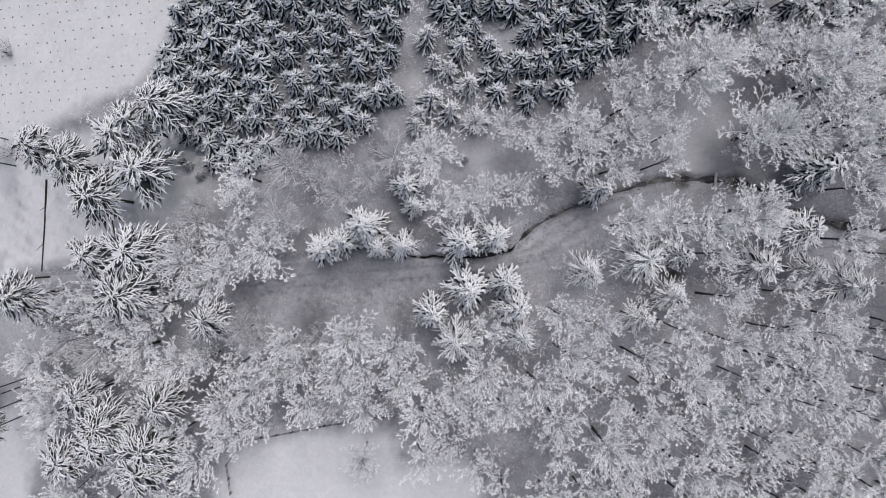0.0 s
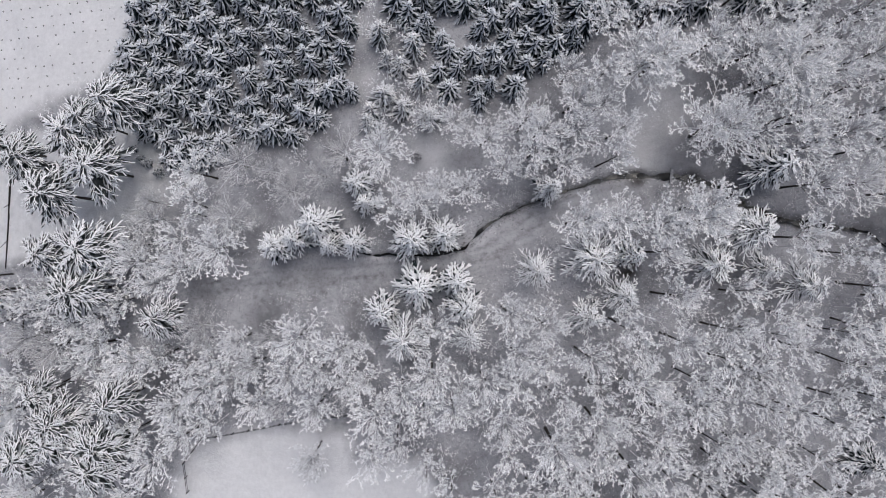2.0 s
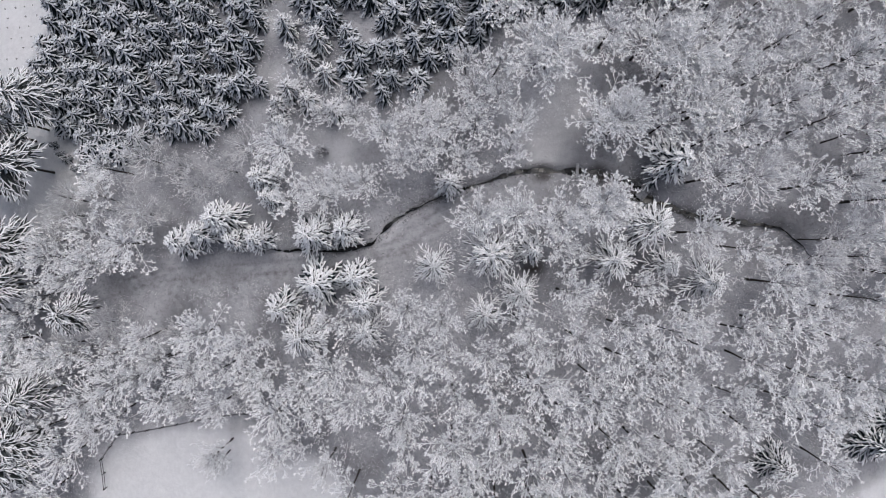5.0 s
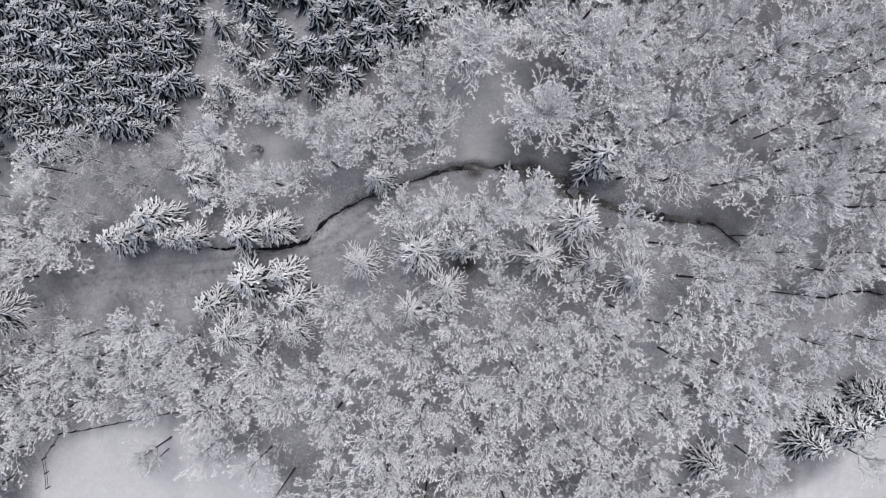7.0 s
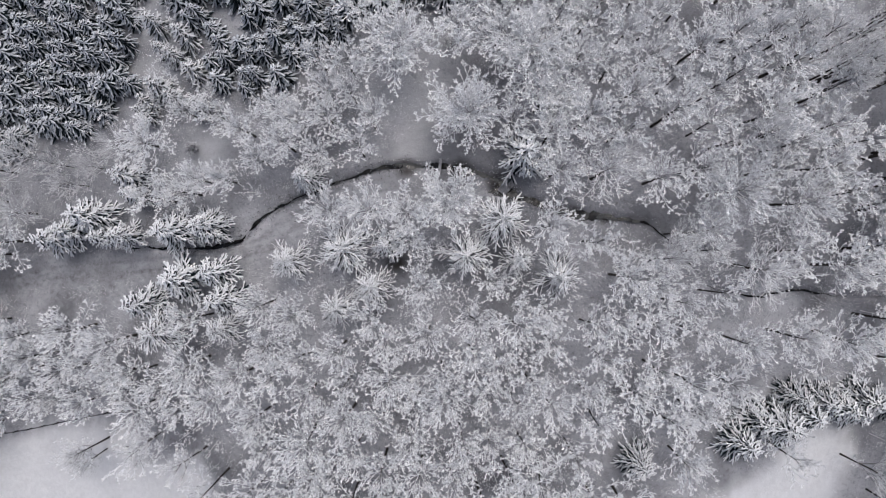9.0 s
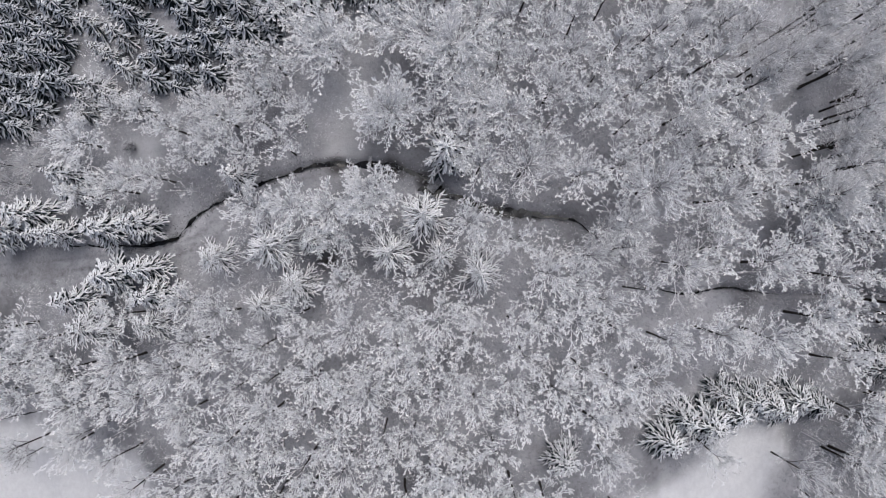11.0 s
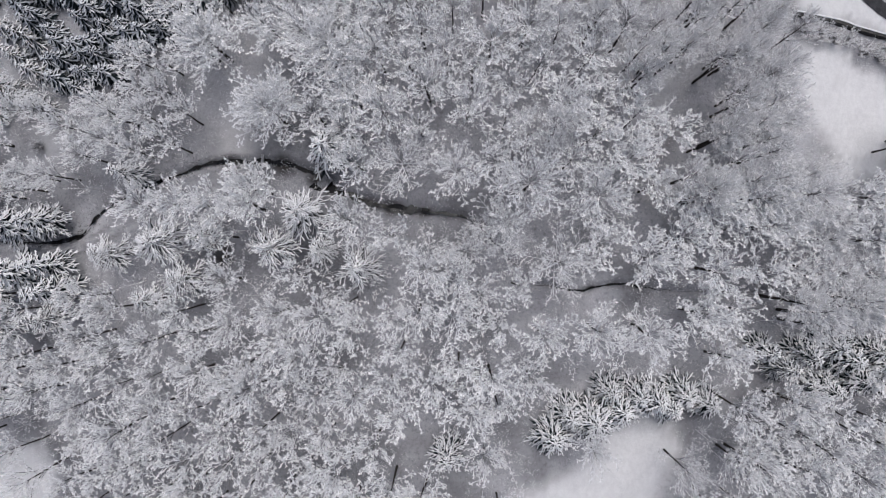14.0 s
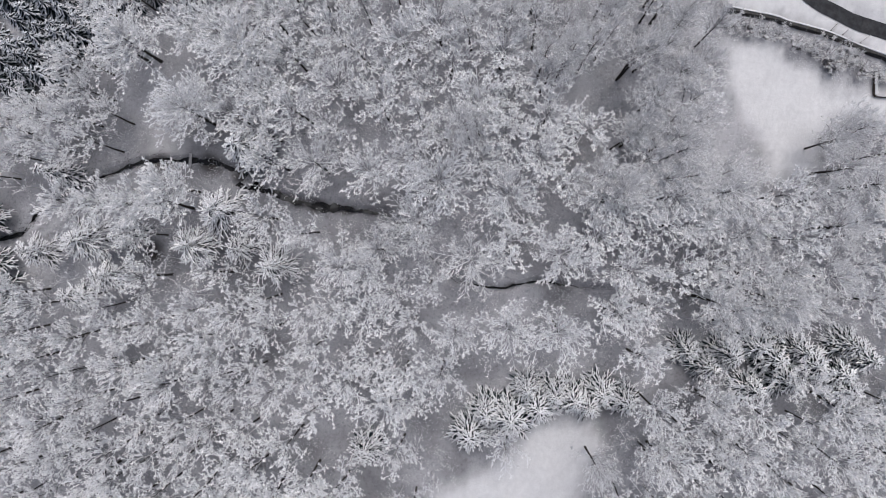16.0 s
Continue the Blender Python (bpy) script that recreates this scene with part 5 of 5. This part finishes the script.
# saplings and bushes filling the wood under the taller crowns
saplings, pick, placed = Heap(), random.Random(21), []
px, py = np.random.uniform(-60, 144, 9000), np.random.uniform(-46, 46, 9000)
free = ((px < 95) | (py < 8)) & (near_line(px, py, TRACK)[0] > 3.2) & (near_line(px, py, STREAM)[0] > 1.4) & (near_line(px, py, ROAD)[0] > 9) & (near_line(px, py, FENCE)[0] > 2.5)
for ring in FIELDS:
    free &= ~inside(px, py, ring) & (near_line(px, py, ring + ring[:1])[0] > 1.8)
for ring in PLANTATION:
    free &= ~inside(px, py, ring)
for a, b, r in OPEN_GROUND:
    free &= np.hypot(px - a, py - b) > r
for x, y, z in zip(px[free], py[free], height(px[free], py[free])):
    if len(placed) >= 620 or any((x - a) ** 2 + (y - b) ** 2 < 6.0 for a, b in placed):
        continue
    placed.append((x, y))
    tall, wide = pick.uniform(4.0, 8.0), pick.uniform(1.2, 2.0)
    foot = Vector((x, y, z - 0.3))
    crest = foot + Vector((pick.gauss(0, .3), pick.gauss(0, .3), tall))
    saplings.tube([foot, crest], [0.06, 0.02], 3)
    for i in range(8):
        a = 2.4 * i + pick.uniform(-0.4, 0.4)
        o = foot.lerp(crest, pick.uniform(0.45, 0.8))
        tip = Vector((crest.x + math.cos(a) * wide * pick.uniform(0.5, 1), crest.y + math.sin(a) * wide * pick.uniform(0.5, 1), o.z + pick.uniform(0.3, 1.5)))
        way = (tip - o).normalized()
        for j in range(5):
            coral(saplings, pick, o.lerp(tip, 0.25 + 0.75 * j / 4), (rot_z(way, pick.gauss(0, 0.9)) + Vector((0, 0, pick.gauss(0, .25)))).normalized(),
                  pick.uniform(0.3, 0.55), 0.05)
tagged(part("underwood", saplings.data(), FROST_THIN, None, kind="stuff"), "frosted saplings and bushes filling the wood between taller trees", "underwood")

# low scrub under the trees
scrub, pick = Heap(), random.Random(12)
px, py = np.random.uniform(-66, 146, 26000), np.random.uniform(-50, 52, 26000)
free = (near_line(px, py, TRACK)[0] > 2.2) & (near_line(px, py, STREAM)[0] > 0.7) & (near_line(px, py, ROAD)[0] > 6)
for ring in FIELDS + PLANTATION:
    free &= ~inside(px, py, ring)
for x, y, z in zip(px[free], py[free], height(px[free], py[free])):
    if noise.noise(Vector((x, y, 0)) * 0.13) < -0.15:
        continue
    o = Vector((x, y, z - 0.03))
    for _ in range(pick.randint(5, 10)):
        v = Vector((pick.gauss(0, 1), pick.gauss(0, 1), pick.uniform(0.2, 0.9))).normalized()
        scrub.thorn(o + Vector((pick.gauss(0, .4), pick.gauss(0, .4), 0)), v, pick.uniform(0.2, 0.6), pick.uniform(0.012, 0.028),
                    Vector((pick.gauss(0, .4), pick.gauss(0, .4), 1)))
tagged(part("scrub", scrub.data(), FROST_THIN, None, kind="stuff"), "low frosted scrub and bramble on the forest floor", "scrub")

# grass and frosted tufts hanging over the stream's banks
tufts, pick = Heap(), random.Random(9)
for (ax, ay), (bx, by) in zip(STREAM[:-1], STREAM[1:]):
    n = int(math.dist((ax, ay), (bx, by)) / 0.2)
    k = np.arange(n) / max(n, 1)
    side = np.where(np.arange(n) % 2, 1.0, -1.0) * np.random.uniform(0.3, 1.0, n)
    nx, ny = -(by - ay) / math.dist((ax, ay), (bx, by)), (bx - ax) / math.dist((ax, ay), (bx, by))
    px, py = ax + (bx - ax) * k + nx * side, ay + (by - ay) * k + ny * side
    for x, y, z, s in zip(px, py, height(px, py), side):
        for _ in range(2):
            v = Vector((-nx * s + pick.gauss(0, .5), -ny * s + pick.gauss(0, .5), pick.uniform(0.1, 0.8))).normalized()
            tufts.thorn(Vector((x, y, z)), v, pick.uniform(0.15, 0.4), pick.uniform(0.015, 0.035), Vector((pick.gauss(0, .3), pick.gauss(0, .3), 1)))
tagged(part("bank_grass", tufts.data(), FROST_THIN, None, kind="stuff"), "frosted grass tufts overhanging the stream's banks", "grass")

# dark sedge fringing the stream below the bend
sedge, pick = Heap(), random.Random(19)
px, py = np.random.uniform(4, 38, 16000), np.random.uniform(-3.5, 11.5, 16000)
d = near_line(px, py, STREAM)[0]
free = (d < np.random.exponential(0.5, len(d)) + 0.1) & (d > 0.12) & (near_line(px, py, TRACK)[0] > 0.9)
for x, y, z in zip(px[free], py[free], height(px[free], py[free])):
    if noise.noise(Vector((x, y, 3)) * 0.5) < -0.25:
        continue
    for _ in range(3):
        v = Vector((pick.gauss(0, 1), pick.gauss(0, 1), pick.uniform(0.2, 0.9))).normalized()
        sedge.blade(Vector((x, y, z - 0.03)), v, pick.uniform(0.12, 0.34), pick.uniform(0.012, 0.03))
tagged(part("sedge", sedge.data(), SEDGE, None, kind="stuff"), "dark dry sedge fringing the stream in thin snow", "sedge")

# rows of seedlings in the north-western field
rows_bed, pick = Heap(), random.Random(5)
along, across = Vector((1.99, -0.04, 0)), Vector((0.46, -1.71, 0))
origin = Vector((-60.3, 33.8, 0))
for i in range(-12, 30):
    for j in range(-8, 30):
        p = origin + along * (i + pick.uniform(-.12, .12)) + across * (j + pick.uniform(-.06, .06))
        if pick.random() < 0.28 or not inside(np.array(p.x), np.array(p.y), FIELDS[0]) or near_line(np.array(p.x), np.array(p.y), FIELDS[0])[0] < 1.2:
            continue
        p.z = float(height(p.x, p.y))
        for k in range(7):
            v = Vector((math.cos(k * 0.9), math.sin(k * 0.9), pick.uniform(0.3, 1.6))).normalized()
            rows_bed.blade(p, v, pick.uniform(0.12, 0.32), 0.05)
tagged(part("seedling_rows", rows_bed.data(), PINE, None, kind="stuff"), "rows of tiny conifer seedlings in a snowy field", "seedlings")


# ---- lane, wall and small wooden things ----
for rut in ([(13.9, -3.0), (15.8, -2.0), (17.5, -1.1)], [(14.5, -3.4), (15.9, -2.7), (17.0, -2.1)], [(20.1, 0.7), (22.0, 1.9)]):
    tagged(part("rut_puddle", ribbon(rut, 0.13, -0.02, step=0.4, rough=0.9, base=height), WATER, None),
           "dark water standing in a wheel rut", "puddle", kind="structure")

lane = part("road", ribbon(ROAD, 1.15, 0.06, base=height), ASPHALT, None)
tagged(lane, "narrow wet asphalt lane cleared of snow", "road", kind="structure")


def extrude(line, half, low, high, jag=0.0, step=1.2):
    """A bar along a line of corners, square in section, from low to high over the ground."""
    heap, pts = Heap(), []
    for a, b in zip(line[:-1], line[1:]):
        n = max(1, int(math.dist(a, b) / step))
        pts += [Vector((a[0] + (b[0] - a[0]) * k / n, a[1] + (b[1] - a[1]) * k / n, 0)) for k in range(n)]
    pts.append(Vector((*line[-1], 0)))
    pick = random.Random(4)
    for i, p in enumerate(pts):
        d = (pts[min(i + 1, len(pts) - 1)] - pts[max(i - 1, 0)]).normalized()
        side = Vector((-d.y, d.x, 0))
        g = float(height(p.x, p.y))
        for s, h in ((-1, low), (1, low), (0.92, high), (-0.92, high)):
            q = p + side * s * (half + pick.uniform(-jag, jag))
            heap.verts.append((q.x, q.y, g + h + (pick.uniform(-jag, jag) if h == high else 0)))
    for i in range(len(pts) - 1):
        k = i * 4
        heap.faces += [(k + j, k + (j + 1) % 4, k + 4 + (j + 1) % 4, k + 4 + j) for j in range(4)]
    e = 4 * (len(pts) - 1)
    heap.faces += [(3, 2, 1, 0), (e, e + 1, e + 2, e + 3)]
    return heap.data()


WALL_CREST = [(x + 0.06, y + 0.16) for x, y in WALL]
field_wall = new("stone_wall")
part("wall_core", extrude(WALL, 0.32, -0.2, 0.9, 0.05), STONE, field_wall)
part("snow_cap", extrude(WALL_CREST, 0.10, 0.9, 1.02, 0.03), SNOW, field_wall, "snow lying along the wall's top")
tagged(field_wall, "low dark stone wall capped with snow above the lane", "wall")


for a, b in (((131.0, 27.6), (132.2, 28.7)), ((133.0, 27.2), (134.0, 28.0)), ((136.0, 26.3), (137.6, 27.5))):
    board = new("terrace_board")
    part("plank", extrude([a, b], 0.06, -0.2, 0.35, 0.01), WOOD, board)
    tagged(board, "dark wooden board edging a snowy terrace bed", "board", group="terrace boards")


def bar(heap, p, q, half):
    heap.tube([Vector(p), Vector(q)], [half, half], 4)


def log(name, label, a, b, r, snags=0):
    """A fallen stem lying on the ground from a to b."""
    heap, pick = Heap(), random.Random(int(a[0] * 10))
    za, zb = float(height(*a)) + r * 0.7, float(height(*b)) + r * 0.7
    p, q = Vector((*a, za)), Vector((*b, zb))
    m = p.lerp(q, 0.5) + Vector((0.15, 0.1, 0.05))
    heap.tube([p, m, q], [r, r * 0.8, r * 0.45], 7)
    root = new(name)
    part("stem", heap.data(), DARK_BARK, root)
    for k in range(snags):
        o = p.lerp(q, 0.3 + 0.6 * k / snags)
        d = rot_z((q - p).normalized(), (1 if k % 2 else -1) * pick.uniform(0.6, 1.1))
        h = Heap()
        h.tube([o, o + d * pick.uniform(0.8, 1.8) + Vector((0, 0, 0.2))], [r * 0.35, 0.03], 5)
        part("snag", h.data(), DARK_BARK, root)
    return tagged(root, label, "log")


for a, b in (((-64.9, 11.6), (-66.0, -4.6)), ((-52.2, 8.6), (-51.1, 1.9)), ((-55.9, -10.7), (-68.9, -14.9)), ((-64.2, -5.5), (-75.7, -6.7)), ((-62.2, -16.9), (-62.1, -12.4))):
    log("fallen_log", "fallen dark tree trunk lying in the snow", a, b, 0.17, 3)

fence = new("wire_fence")
pts = [Vector((*p, 0)) for p in FENCE]
posts = []
for a, b in zip(pts[:-1], pts[1:]):
    n = max(1, int((b - a).length / 2.2))
    posts += [a.lerp(b, k / n) for k in range(n)]
posts.append(pts[-1])
for p in posts:
    h, z = Heap(), float(height(p.x, p.y))
    h.tube([Vector((p.x, p.y, z - 0.3)), Vector((p.x, p.y, z + 1.15))], [0.09, 0.08], 6)
    part("post", h.data(), DARK_BARK, fence)
for lift in (0.5, 1.0):
    for a, b in zip(posts[:-1], posts[1:]):
        h = Heap()
        bar(h, (a.x, a.y, float(height(a.x, a.y)) + lift), (b.x, b.y, float(height(b.x, b.y)) + lift), 0.035)
        part("rail", h.data(), DARK_BARK, fence)
tagged(fence, "weathered wooden fence along the edge of a field", "fence")

def plank_bridge(x, y, turn, long, wide, boards, label):
    """Planks on two bearers across the stream, dusted with snow."""
    root, z = new("plank_bridge"), float(land(x, y)) + 0.12
    along, across = rot_z(Vector((1, 0, 0)), turn), rot_z(Vector((0, 1, 0)), turn)
    for side in (-0.36, 0.36):
        h = Heap()
        o = Vector((x, y, z - 0.12)) + across * (side * wide)
        bar(h, o - along * (long * 0.5), o + along * (long * 0.5), 0.07)
        part("bearer", h.data(), DARK_BARK, root)
    for i in range(boards):
        c = Vector((x, y, z)) + along * (long * ((i + 0.5) / boards - 0.5))
        u, v, t = along * (long / boards * 0.46), across * (wide * 0.5), Vector((0, 0, 0.05))
        ring = [c - u - v, c + u - v, c + u + v, c - u + v]
        part("plank", ([tuple(q - t) for q in ring] + [tuple(q + t * 0.4) for q in ring],
                       [(3, 2, 1, 0), (4, 5, 6, 7), (0, 1, 5, 4), (1, 2, 6, 5), (2, 3, 7, 6), (3, 0, 4, 7)]), SNOWY_PLANK, root)
    return tagged(root, label, "footbridge")


plank_bridge(50.4, 6.2, 0.85, 2.0, 1.3, 8, "small grey plank footbridge dusted with snow over the stream")
plank_bridge(41.7, 9.1, 1.5, 2.2, 0.4, 1, "single snow-dusted plank laid across the narrow stream")

frame_box = new("timber_frame")
ax, ay = 138.3, 18.9
for x0, y0, x1, y1 in ((0, 0, 0, 3.2), (0, 0, 3.4, 0), (3.4, 0, 3.4, 3.2), (0, 3.2, 3.4, 3.2)):
    part("beam", extrude([(ax + x0, ay + y0), (ax + x1, ay + y1)], 0.22, -0.1, 0.6), WOOD, frame_box)
tagged(frame_box, "low dark timber enclosure standing in the snow", "enclosure")
